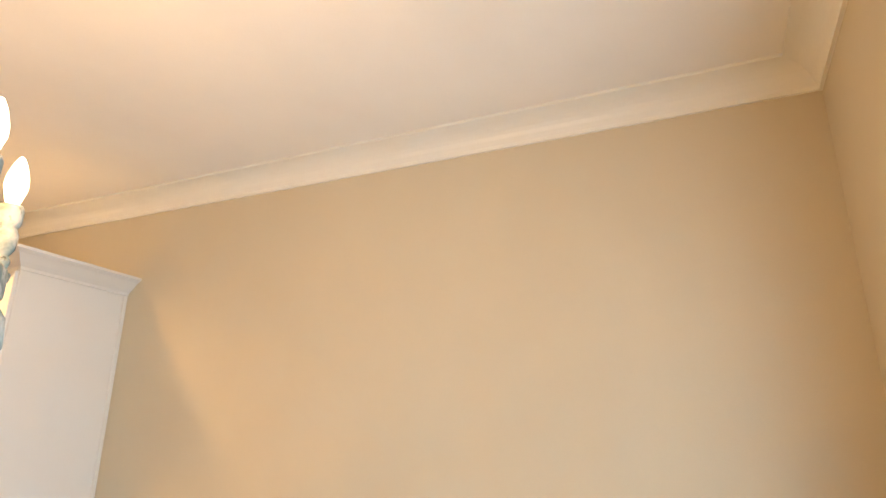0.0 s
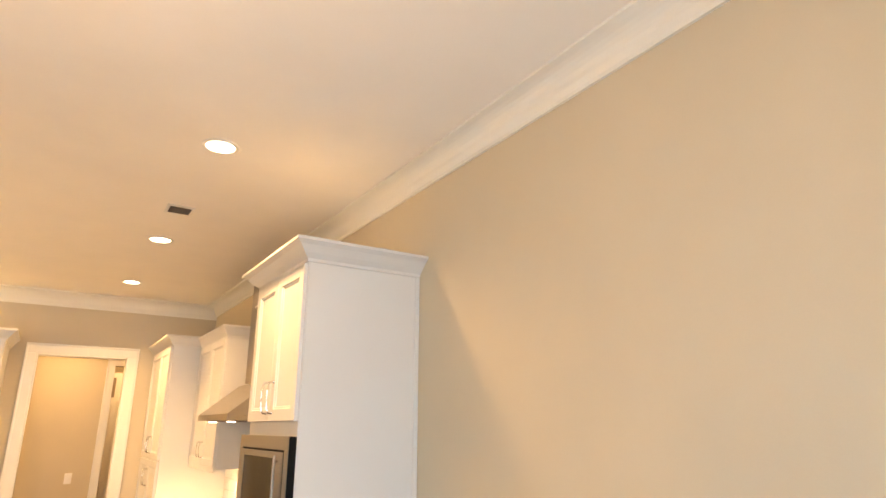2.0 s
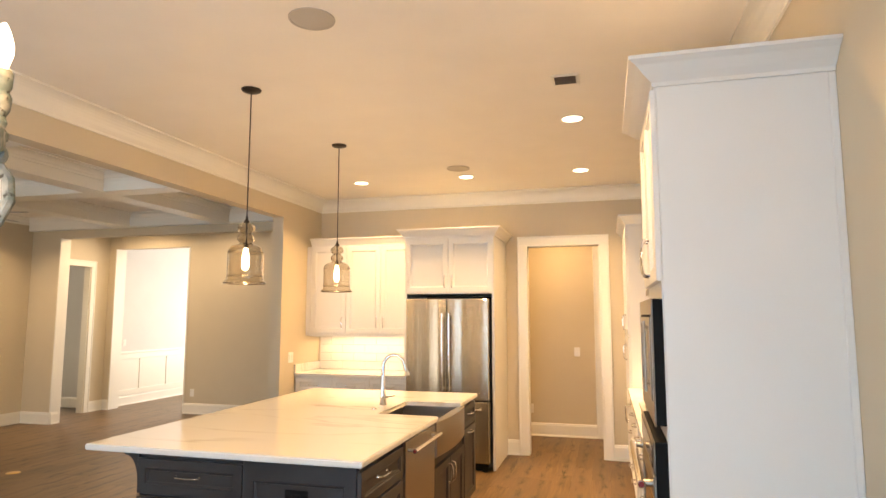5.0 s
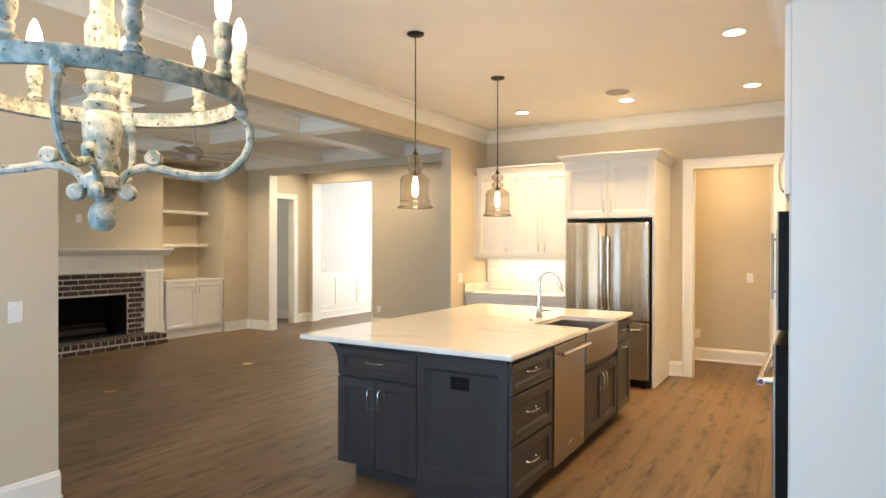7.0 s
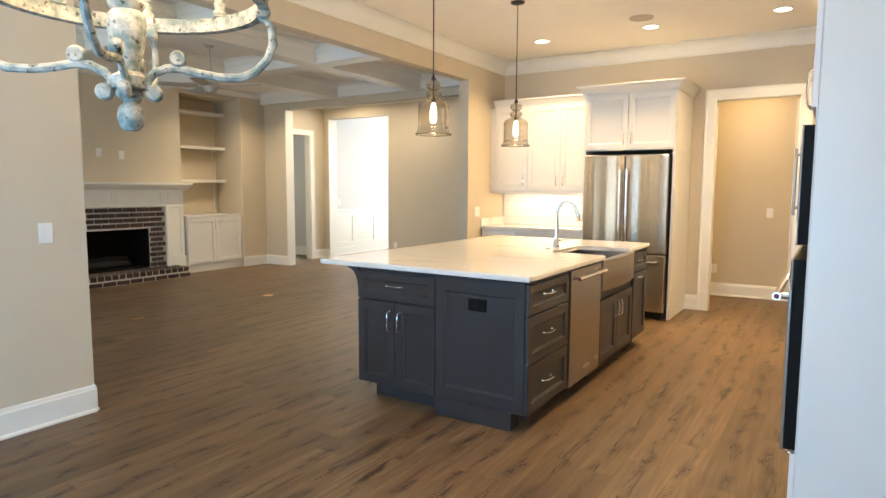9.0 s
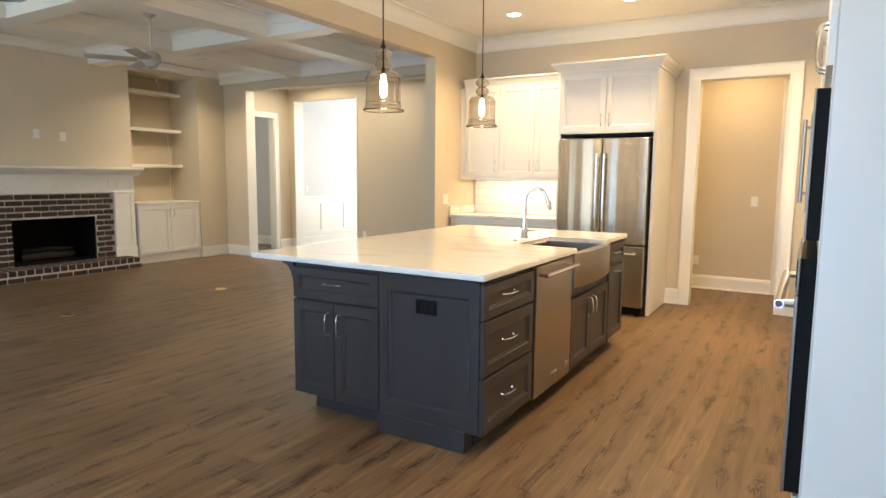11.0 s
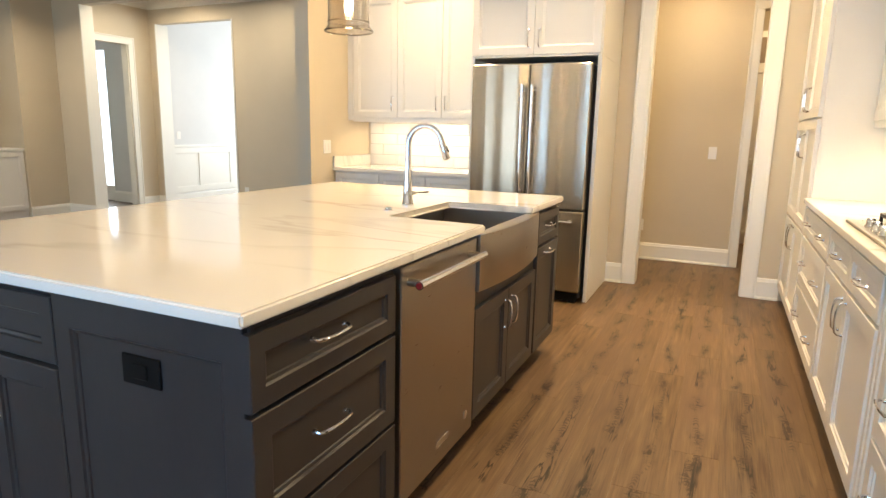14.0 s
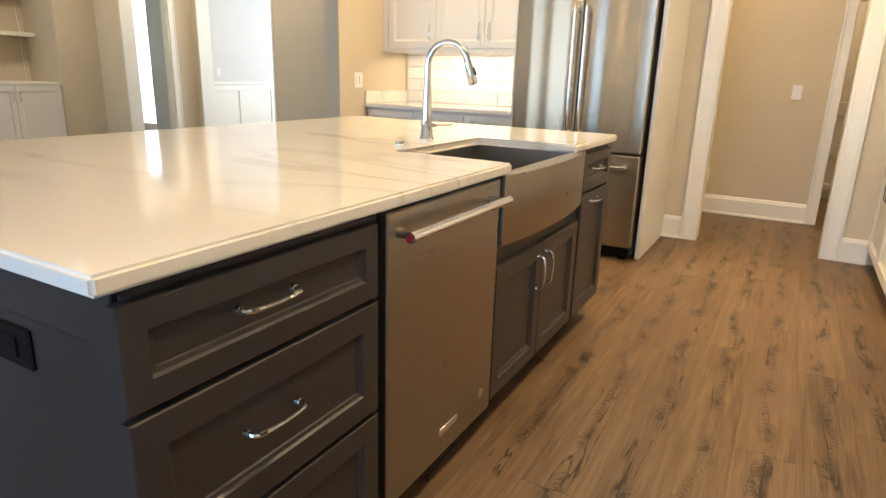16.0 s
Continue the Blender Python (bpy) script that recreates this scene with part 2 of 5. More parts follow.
    dark.inputs["B"].default_value = (0.014, 0.008, 0.005, 1)
    halo = span(rough_d, 0.06, 0.40, 0.24, 0.0)
    l.new(calc("MAXIMUM", calc("MAXIMUM", figure, halo), crack), dark.inputs["Factor"])
    patch = n.new("ShaderNodeMix")
    patch.data_type = "RGBA"
    patch.inputs["B"].default_value = (0.118, 0.068, 0.042, 1)
    l.new(span(broad, 0.42, 0.66, 0.0, 0.75), patch.inputs["Factor"])
    l.new(ramp.outputs[0], patch.inputs["A"])
    l.new(patch.outputs["Result"], dark.inputs["A"])
    # tone of each board
    tone = n.new("ShaderNodeMapRange")
    tone.inputs[3].default_value, tone.inputs[4].default_value = 0.82, 1.14
    l.new(rnd, tone.inputs[0])
    mul = n.new("ShaderNodeVectorMath")
    mul.operation = "SCALE"
    l.new(dark.outputs["Result"], mul.inputs[0])
    l.new(tone.outputs[0], mul.inputs["Scale"])
    l.new(mul.outputs[0], b.inputs["Base Color"])
    rr = n.new("ShaderNodeMapRange")
    b.inputs["Specular IOR Level"].default_value = 0.30
    rr.inputs[3].default_value, rr.inputs[4].default_value = 0.34, 0.50
    l.new(grain, rr.inputs[0])
    l.new(rr.outputs[0], b.inputs["Roughness"])
    bp = n.new("ShaderNodeBump")
    bp.inputs["Strength"].default_value, bp.inputs["Distance"].default_value = 0.18, 0.002
    l.new(fine, bp.inputs["Height"])
    l.new(bp.outputs[0], b.inputs["Normal"])
    return m


def piece_material(name, dark, light, rough, grain, bump):
    """Bricks and tiles: each piece has a tone of its own."""
    m = bpy.data.materials.new(name)
    m.use_nodes = True
    n, l = m.node_tree.nodes, m.node_tree.links
    b = n["Principled BSDF"]
    rnd, posn = random_of(n, l)
    t = n.new("ShaderNodeTexNoise")
    t.inputs["Scale"].default_value, t.inputs["Detail"].default_value = grain, 6
    l.new(posn, t.inputs["Vector"])
    s = n.new("ShaderNodeMath")
    s.operation = "MULTIPLY_ADD"
    s.inputs[1].default_value = 0.5
    l.new(t.outputs["Fac"], s.inputs[0])
    h = n.new("ShaderNodeMath")
    h.operation = "MULTIPLY"
    h.inputs[1].default_value = 0.6
    l.new(rnd, h.inputs[0])
    l.new(h.outputs[0], s.inputs[2])
    mx = n.new("ShaderNodeMix")
    mx.data_type = "RGBA"
    mx.inputs["A"].default_value, mx.inputs["B"].default_value = (*dark, 1), (*light, 1)
    l.new(s.outputs[0], mx.inputs["Factor"])
    l.new(mx.outputs["Result"], b.inputs["Base Color"])
    b.inputs["Roughness"].default_value = rough
    bp = n.new("ShaderNodeBump")
    bp.inputs["Strength"].default_value, bp.inputs["Distance"].default_value = bump, 0.003
    l.new(t.outputs["Fac"], bp.inputs["Height"])
    l.new(bp.outputs[0], b.inputs["Normal"])
    return m


def quartz_material():
    m = bpy.data.materials.new("white_veined_quartz")
    m.use_nodes = True
    n, l = m.node_tree.nodes, m.node_tree.links
    b = n["Principled BSDF"]
    geo = n.new("ShaderNodeNewGeometry")
    mp = n.new("ShaderNodeMapping")
    mp.inputs["Rotation"].default_value = (0, 0, radians(-38))
    mp.inputs["Scale"].default_value = (0.55, 1.9, 1)
    l.new(geo.outputs["Position"], mp.inputs["Vector"])
    w = n.new("ShaderNodeTexNoise")
    w.inputs["Scale"].default_value, w.inputs["Detail"].default_value, w.inputs["Distortion"].default_value = 1.15, 4, 0.7
    l.new(mp.outputs[0], w.inputs["Vector"])
    d = n.new("ShaderNodeMath")
    d.operation = "SUBTRACT"
    d.inputs[1].default_value = 0.5
    six = n.new("ShaderNodeMath")
    six.operation = "MULTIPLY"
    six.inputs[1].default_value = 4.0
    l.new(w.outputs["Fac"], six.inputs[0])
    fr = n.new("ShaderNodeMath")
    fr.operation = "FRACT"
    l.new(six.outputs[0], fr.inputs[0])
    l.new(fr.outputs[0], d.inputs[0])
    a = n.new("ShaderNodeMath")
    a.operation = "ABSOLUTE"
    l.new(d.outputs[0], a.inputs[0])
    vein = n.new("ShaderNodeMapRange")
    vein.inputs[1].default_value, vein.inputs[2].default_value = 0.0, 0.11
    vein.inputs[3].default_value, vein.inputs[4].default_value = 1.0, 0.0
    l.new(a.outputs[0], vein.inputs[0])
    cl = n.new("ShaderNodeTexNoise")
    cl.inputs["Scale"].default_value, cl.inputs["Detail"].default_value = 1.7, 3
    l.new(geo.outputs["Position"], cl.inputs["Vector"])
    k = n.new("ShaderNodeMapRange")
    k.inputs[1].default_value, k.inputs[2].default_value = 0.38, 0.62
    l.new(cl.outputs["Fac"], k.inputs[0])
    f = n.new("ShaderNodeMath")
    f.operation = "MULTIPLY"
    l.new(vein.outputs[0], f.inputs[0])
    l.new(k.outputs[0], f.inputs[1])
    g = n.new("ShaderNodeMath")
    g.operation = "MULTIPLY"
    g.inputs[1].default_value = 0.6
    l.new(f.outputs[0], g.inputs[0])
    mx = n.new("ShaderNodeMix")
    mx.data_type = "RGBA"
    mx.inputs["A"].default_value, mx.inputs["B"].default_value = (0.76, 0.735, 0.68, 1), (0.42, 0.375, 0.30, 1)
    l.new(g.outputs[0], mx.inputs["Factor"])
    l.new(mx.outputs["Result"], b.inputs["Base Color"])
    b.inputs["Roughness"].default_value = 0.075
    return m


PLANK = plank_material()
BRICK = piece_material("dark_brown_brick", (0.020, 0.012, 0.009), (0.080, 0.045, 0.033), 0.92, 40, 0.5)
TILE = piece_material("white_glazed_tile", (0.76, 0.73, 0.67), (0.82, 0.79, 0.74), 0.12, 12, 0.02)
QUARTZ = quartz_material()

# ---- building helpers ----


def box(bm, x0, x1, y0, y1, z0, z1, bev=0.0, m=None):
    r = bmesh.ops.create_cube(bm, size=1, matrix=Matrix.Translation(((x0 + x1) / 2, (y0 + y1) / 2, (z0 + z1) / 2)) @ Matrix.Diagonal((x1 - x0, y1 - y0, z1 - z0, 1)))
    vs = r["verts"]
    if bev:
        es = list({e for v in vs for e in v.link_edges})
        rb = bmesh.ops.bevel(bm, geom=es, offset=bev, segments=1, affect="EDGES")
        vs = list({v for f in rb["faces"] for v in f.verts} | {v for v in vs if v.is_valid})
    if m is not None:
        bmesh.ops.transform(bm, matrix=m, verts=vs)
    return vs


def lathe(bm, profile, at=(0, 0, 0), segs=24, m=None):
    """Turns a profile of (radius, z) about the upright through at."""
    rings, made = [], []
    for r, z in profile:
        ring = [bm.verts.new((at[0] + r * math.cos(2 * math.pi * i / segs), at[1] + r * math.sin(2 * math.pi * i / segs), at[2] + z)) for i in range(segs)]
        rings.append(ring)
        made += ring
    for a, b in zip(rings, rings[1:]):
        for i in range(segs):
            bm.faces.new((a[i], a[(i + 1) % segs], b[(i + 1) % segs], b[i]))
    closed = abs(profile[0][0] - profile[-1][0]) < 1e-6 and abs(profile[0][1] - profile[-1][1]) < 1e-6
    for ring, flip in () if closed else ((rings[0], True), (rings[-1], False)):
        if (ring[0].co - ring[segs // 2].co).length > 1e-5:
            bm.faces.new(ring[::-1] if flip else ring)
    if m is not None:
        bmesh.ops.transform(bm, matrix=m, verts=made)
    return made


def tube(bm, pts, radii, segs=8, flat=1.0, m=None):
    """A round bar along pts; flat squeezes it sideways."""
    pts = [Vector(p) for p in pts]
    if not isinstance(radii, (list, tuple)):
        radii = [radii] * len(pts)
    up, rings, made = None, [], []
    for i, p in enumerate(pts):
        d = (pts[min(i + 1, len(pts) - 1)] - pts[max(i - 1, 0)]).normalized()
        if up is None:
            up = d.orthogonal().normalized() if abs(d.z) > 0.99 else Vector((0, 0, 1))
        s = d.cross(up).normalized()
        up = s.cross(d).normalized()
        ring = [bm.verts.new(p + radii[i] * (math.cos(2 * math.pi * k / segs) * s * flat + math.sin(2 * math.pi * k / segs) * up)) for k in range(segs)]
        rings.append(ring)
        made += ring
    for a, b in zip(rings, rings[1:]):
        for k in range(segs):
            bm.faces.new((a[k], a[(k + 1) % segs], b[(k + 1) % segs], b[k]))
    bm.faces.new(rings[0][::-1])
    bm.faces.new(rings[-1])
    if m is not None:
        bmesh.ops.transform(bm, matrix=m, verts=made)
    return made


def prism(bm, outline, a0, a1, axis="y"):
    """An outline of (u, z) drawn out along y or x."""
    def v(u, z, a):
        return bm.verts.new((u, a, z) if axis == "y" else (a, u, z))
    p, q = [v(u, z, a0) for u, z in outline], [v(u, z, a1) for u, z in outline]
    k = len(outline)
    for i in range(k):
        bm.faces.new((p[i], p[(i + 1) % k], q[(i + 1) % k], q[i]))
    bm.faces.new(p[::-1])
    bm.faces.new(q)
    bmesh.ops.recalc_face_normals(bm, faces=bm.faces)


def smooth(me, on):
    if on:
        me.polygons.foreach_set("use_smooth", [True] * len(me.polygons))
        me.set_sharp_from_angle(angle=radians(38))


def link(name, bm, material, rounded=False):
    me = bpy.data.meshes.new(name)
    bmesh.ops.recalc_face_normals(bm, faces=bm.faces)
    bm.to_mesh(me)
    bm.free()
    me.materials.append(material)
    smooth(me, rounded)
    return new(name, me)


def structure(name, boxes, material, label, category, bev=0.0):
    bm = bmesh.new()
    for b in boxes:
        box(bm, *b, bev=bev)
    return tagged(link(name, bm, material), label, category, kind="structure")


BASES = {}


def thing(name, loc, label, category, group=""):
    e = new(name)
    e.location = loc
    e.empty_display_size = 0.1
    BASES[e] = Vector(loc)
    return tagged(e, label, category, group)


def part(name, bm, material, parent, label="", rounded=False):
    """Links a bmesh made in world places as one part of a thing or of a part."""
    base = BASES[parent]
    bmesh.ops.translate(bm, verts=bm.verts, vec=-base)
    ob = link(name, bm, material, rounded)
    ob.parent = parent
    BASES[ob] = base
    if label:
        ob["label"] = label
    return ob


def boxpart(name, dims, material, parent, label="", bev=0.002, m=None):
    bm = bmesh.new()
    box(bm, *dims, bev=bev, m=m)
    return part(name, bm, material, parent, label)


def facing(x, y, turn):
    """A frame at (x, y) on the floor: local x runs along the front, local -y points out of it."""
    return pose(x, y, 0, 0, 0, turn)


def pull(m, u, z, upright, length=0.11, out=0.029, r=0.0044):
    """An arched bar pull with flared feet, on a front at local y = 0."""
    bm = bmesh.new()
    h = length / 2
    pts = [(-h, 0, 0), (-h, -out * 0.55, 0), (-h * 0.86, -out * 0.85, 0), (-h * 0.45, -out, 0), (0, -out * 1.06, 0), (h * 0.45, -out, 0), (h * 0.86, -out * 0.85, 0), (h, -out * 0.55, 0), (h, 0, 0)]
    rad = [r * 1.5, r * 1.2, r * 1.25, r * 0.95, r * 0.85, r * 0.95, r * 1.25, r * 1.2, r * 1.5]
    q = m @ Matrix.Translation((u, 0, z)) @ (pose(0, 0, 0, 0, 90, 0) if upright else Matrix.Identity(4))
    tube(bm, pts, rad, 8, m=q)
    for s in (-h, h):
        tube(bm, [(s, 0.001, 0), (s, -0.006, 0)], [r * 2.0, r * 1.6], 10, m=q)
    return bm


def shaker(name, m, u0, u1, z0, z1, material, parent, handle=None, rail=0.058, label="", thick=0.021):
    """A framed door or drawer front on local y = 0, with its pull as a part of it."""
    bm = bmesh.new()
    t, g = thick, 0.009
    if not isinstance(rail, tuple):
        rail = (min(rail, (z1 - z0) * 0.28),) * 4
    l, r, lo_, hi_ = rail

    def ring(k, w):
        """Corners of the front, drawn in by the share k of the frame."""
        e = k[1]
        a = (u0 + (l if k[0] else 0) + e, u1 - (r if k[0] else 0) - e, z0 + (lo_ if k[0] else 0) + e, z1 - (hi_ if k[0] else 0) - e)
        return [bm.verts.new(m @ Vector(p)) for p in ((a[0], w, a[2]), (a[1], w, a[2]), (a[1], w, a[3]), (a[0], w, a[3]))]
    rings = [ring((0, 0), 0), ring((0, 0), -t + 0.0025), ring((0, 0.0025), -t), ring((1, -0.002), -t), ring((1, 0.0), -t + 0.003), ring((1, 0.002), -g - 0.006), ring((1, 0.010), -g - 0.004), ring((1, 0.012), -g)]
    for p, q in zip(rings, rings[1:]):
        for k in range(4):
            bm.faces.new((p[k], p[(k + 1) % 4], q[(k + 1) % 4], q[k]))
    bm.faces.new(rings[-1])
    bm.faces.new(rings[0][::-1])
    ob = part(name, bm, material, parent, label)
    if handle:
        hu, hz, upright, length = handle
        part("handle", pull(m @ Matrix.Translation((0, -t, 0)), hu, hz, upright, length), CHROME, ob, "chrome arched pull", True)
    return ob


def crown_profile(drop, run):
    """Outline (out from the wall, down from the top) of a cove crown moulding."""
    pts = [(0, 0), (run, 0), (run, -0.012)]
    for i in range(1, 7):
        a = i / 7 * math.pi / 2
        pts.append((run - 0.012 - (run - 0.03) * math.sin(a) * 0.92, -0.014 - (drop - 0.035) * (1 - math.cos(a))))
    pts += [(0.014, -drop + 0.018), (0.014, -drop), (0, -drop)]
    return pts


def crown_bar(bm, ax, at, sign, top, a0, a1, drop=0.115, run=0.13):
    """A crown along x or y against the plane at; sign: the way that it sticks out."""
    prism(bm, [(at + sign * o, top + z) for o, z in crown_profile(drop, run)], a0, a1, ax)


def cabinet_crown(parent, m, u0, u1, depth, z0, z1, out, sides, material):
    """A flared crown round the front and the free sides of a cabinet whose front is local y = 0."""
    bm = bmesh.new()
    prof = [(0.0, z0), (0.012, z0), (0.014, z0 + 0.015), (out * 0.42, z0 + (z1 - z0) * 0.38), (out * 0.72, z0 + (z1 - z0) * 0.7), (out * 0.95, z1 - 0.016), (out, z1 - 0.014), (out, z1), (-0.02, z1), (-0.02, z0)]
    l, r = sides
    rows = []
    for o, z in prof:
        pts = []
        if l:
            pts.append((u0 - o, depth, z))
        pts.append((u0 - (o if l else 0), -o, z))
        pts.append((u1 + (o if r else 0), -o, z))
        if r:
            pts.append((u1 + o, depth, z))
        rows.append([bm.verts.new(m @ Vector(p)) for p in pts])
    k = len(rows[0])
    for a, b in zip(rows, rows[1:] + rows[:1]):
        for i in range(k - 1):
            bm.faces.new((a[i], a[i + 1], b[i + 1], b[i]))
    bm.faces.new([r_[0] for r_ in rows])
    bm.faces.new([r_[-1] for r_ in rows][::-1])
    return part("crown", bm, material, parent)

# ---- the structure ----
XR, XL, YB, YN = 1.915, -2.46, 7.765, -0.607      # kitchen: right wall, left wall, back wall, near wall
T = 0.14
ceiling = structure("ceiling", [(XL - T, XR + T, YN - T, YB + 0.1, CEIL, CEIL + 0.2)], CEILING, "smooth off-white painted kitchen ceiling", "ceiling")
structure("ceiling_hall", [(-1.0, 3.2, YB + 0.1, 11.2, CEIL, CEIL + 0.2)], CEILING, "off-white painted hall ceiling", "ceiling")
structure("wall_right", [(XR, XR + T, YN - T, YB + 0.1, 0, CEIL)], WALL, "beige painted wall beside the tall cabinet", "wall")
DL, DR, DH = 0.19, 1.04, 2.415
structure("wall_back", [(XL, DL, YB, YB + 0.12, 0, CEIL), (DR, XR, YB, YB + 0.12, 0, CEIL), (DL, DR, YB, YB + 0.12, DH, CEIL)], WALL, "beige painted back wall with a cased doorway", "wall")
structure("wall_left_near", [(XL - T, XL, YN - T, 2.18, 0, CEIL)], WALL, "beige painted wall with a light switch", "wall")
structure("wall_stub", [(XL - T, XL, 6.80, 9.33, 0, CEIL)], WALL, "beige painted end wall beside the counter", "wall")
structure("beam_opening", [(XL - T, XL, 2.18, 6.80, 2.713, CEIL)], WALL, "beige painted beam between kitchen and living room", "beam")
# near wall with patio doors behind the camera
PX0, PX1, PZ = -1.55, 1.25, 2.3
structure("wall_near", [(XL, PX0, YN - T, YN, 0, CEIL), (PX1, XR, YN - T, YN, 0, CEIL), (PX0, PX1, YN - T, YN, PZ, CEIL)], WALL, "beige painted wall round the patio doors", "wall")
patio = tagged(thing("window_1", (-0.55, YN, 0), "white framed glass patio doors letting in daylight", "window"), kind="structure")
for k in range(4):
    u = PX0 + k * (PX1 - PX0) / 3
    boxpart("window_frame", (max(u - 0.05, PX0), min(u + 0.05, PX1), YN - 0.1, YN - 0.04, 0.0, PZ), TRIM, patio)
for z0, z1 in ((0.0, 0.12), (PZ - 0.1, PZ)):
    boxpart("window_rail", (PX0 + 0.05, PX1 - 0.05, YN - 0.095, YN - 0.045, z0, z1), TRIM, patio)
for k in range(3):
    u = PX0 + k * (PX1 - PX0) / 3
    w = (PX1 - PX0) / 3
    p = boxpart("pane", (u + 0.05, u + w - 0.05, YN - 0.075, YN - 0.069, 0.12, PZ - 0.1), PANE, patio, bev=0)
    p.visible_shadow = False

# hall behind the doorway
structure("wall_hall_back", [(-1.0, 1.02, 8.97, 9.09, 0, CEIL), (1.02, 1.84, 8.97, 9.09, 2.42, CEIL), (1.84, 3.2, 8.97, 9.09, 0, CEIL)], WALL, "beige painted hall wall", "wall")
structure("wall_hall_side", [(-1.12, -1.0, YB + 0.12, 9.09, 0, CEIL), (3.2, 3.32, YB + 0.12, 11.2, 0, CEIL), (0.5, 0.62, 9.09, 11.2, 0, CEIL), (0.5, 3.32, 11.2, 11.32, 0, CEIL), (XR + T, 3.2, YB, YB + 0.12, 0, CEIL)], WALL, "beige painted hall side walls", "wall")

# living room
LX, LN, LY = -8.1, 0.0, 7.95
structure("ceiling_living", [(LX - T, XL - T, LN - T, 9.33, CEIL + 0.004, CEIL + 0.2)], CEILING, "white painted coffer ceiling of the living room", "ceiling")
structure("wall_living_left", [(LX - T, LX, LN - T, LY + 0.12, 0, CEIL)], WALL, "beige painted living room wall behind the shelves", "wall")
structure("wall_chimney_breast", [(LX, -7.5, 3.98, 4.62, 0, CEIL), (LX, -7.5, 5.70, 6.31, 0, CEIL), (LX, -7.5, 4.62, 5.70, 0.80, CEIL), (LX, -7.95, 4.62, 5.70, 0, 0.80)], WALL, "beige painted chimney breast above the fireplace", "wall")
structure("wall_pier", [(LX, -7.40, 7.42, LY, 0, CEIL)], WALL, "beige painted pier beside the shelf niche", "wall")
structure("wall_niche_head", [(LX, -7.52, 6.31, 7.42, 2.90, CEIL)], WALL, "beige painted head of the shelf niche", "wall")
structure("wall_living_far", [(LX, -6.85, LY, LY + 0.12, 0, CEIL), (-6.85, XL - T, LY, LY + 0.12, 2.75, CEIL)], WALL, "beige painted wall with a wide cased opening", "wall")
structure("wall_living_near", [(LX, -7.1, LN - T, LN, 0, CEIL), (-3.5, XL - T, LN - T, LN, 0, CEIL), (-7.1, -3.5, LN - T, LN, 0, 0.7), (-7.1, -3.5, LN - T, LN, 2.5, CEIL)], WALL, "beige painted living room window wall", "wall")
win2 = tagged(thing("window_2", (-5.3, LN, 0.7), "white framed triple window of the living room", "window"), kind="structure")
for k in range(4):
    u = -7.1 + k * 1.2
    boxpart("window_frame", (max(u - 0.04, -7.1), min(u + 0.04, -3.5), LN - 0.1, LN - 0.04, 0.7, 2.5), TRIM, win2)
for k in range(3):
    p = boxpart("pane", (-7.06 + k * 1.2, -5.94 + k * 1.2, LN - 0.07, LN - 0.064, 0.7, 2.5), PANE, win2, bev=0)
    p.visible_shadow = False

# gallery beyond the living room, and the bright room past it
structure("wall_gallery_far", [(-5.63, XL - T, 9.33, 9.45, 0, CEIL), (-7.26, -5.63, 9.33, 9.45, 2.735, CEIL), (-7.38, -7.13, 9.33, 9.54, 0, 2.735)], WALL, "beige painted gallery wall with a wide opening", "wall")
structure("wall_gallery_left", [(-7.38, -7.26, 8.07, 8.34, 0, CEIL), (-7.38, -7.26, 8.94, 9.33, 0, CEIL), (-7.38, -7.26, 8.34, 8.94, 2.40, CEIL)], WALL, "beige painted gallery wall with a doorway", "wall")
structure("wall_side_room", [(-8.36, -7.38, 9.40, 9.5, 0, CEIL), (-9.8, -9.5, 9.40, 9.5, 0, CEIL), (-9.5, -8.36, 9.40, 9.5, 2.42, CEIL), (-9.9, -9.8, 7.0, 9.5, 0, CEIL), (-9.8, -8.24, 7.0, 7.1, 0, CEIL)], GREY, "grey painted wall of the side room", "wall")
structure("ceiling_side_room", [(-9.9, LX - T, 7.0, 9.5, CEIL, CEIL + 0.1), (LX - T, -7.38, 8.07, 9.5, CEIL + 0.006, CEIL + 0.1)], CEILING, "white painted side room ceiling", "ceiling")
structure("wall_foyer_left", [(-7.40, -7.28, 9.45, 13.0, 0, 3.6)], FOYER, "pale painted foyer wall above white wainscot", "wall")
structure("wall_foyer_right", [(-3.6, -3.48, 9.45, 13.0, 0, 3.6), (-7.28, -3.6, 9.45, 9.455, CEIL, 3.6)], FOYER, "pale painted foyer wall", "wall")
structure("wall_foyer_far", [(-7.40, -6.4, 13.0, 13.12, 0, 3.6), (-4.0, -3.48, 13.0, 13.12, 0, 3.6), (-6.4, -4.0, 13.0, 13.12, 2.8, 3.6), (-6.4, -4.0, 13.0, 13.12, 0, 0.5)], FOYER, "pale painted foyer wall round a tall window", "wall")
structure("ceiling_foyer", [(-7.40, -3.48, 9.45, 13.12, 3.6, 3.7)], CEILING, "white painted foyer ceiling", "ceiling")

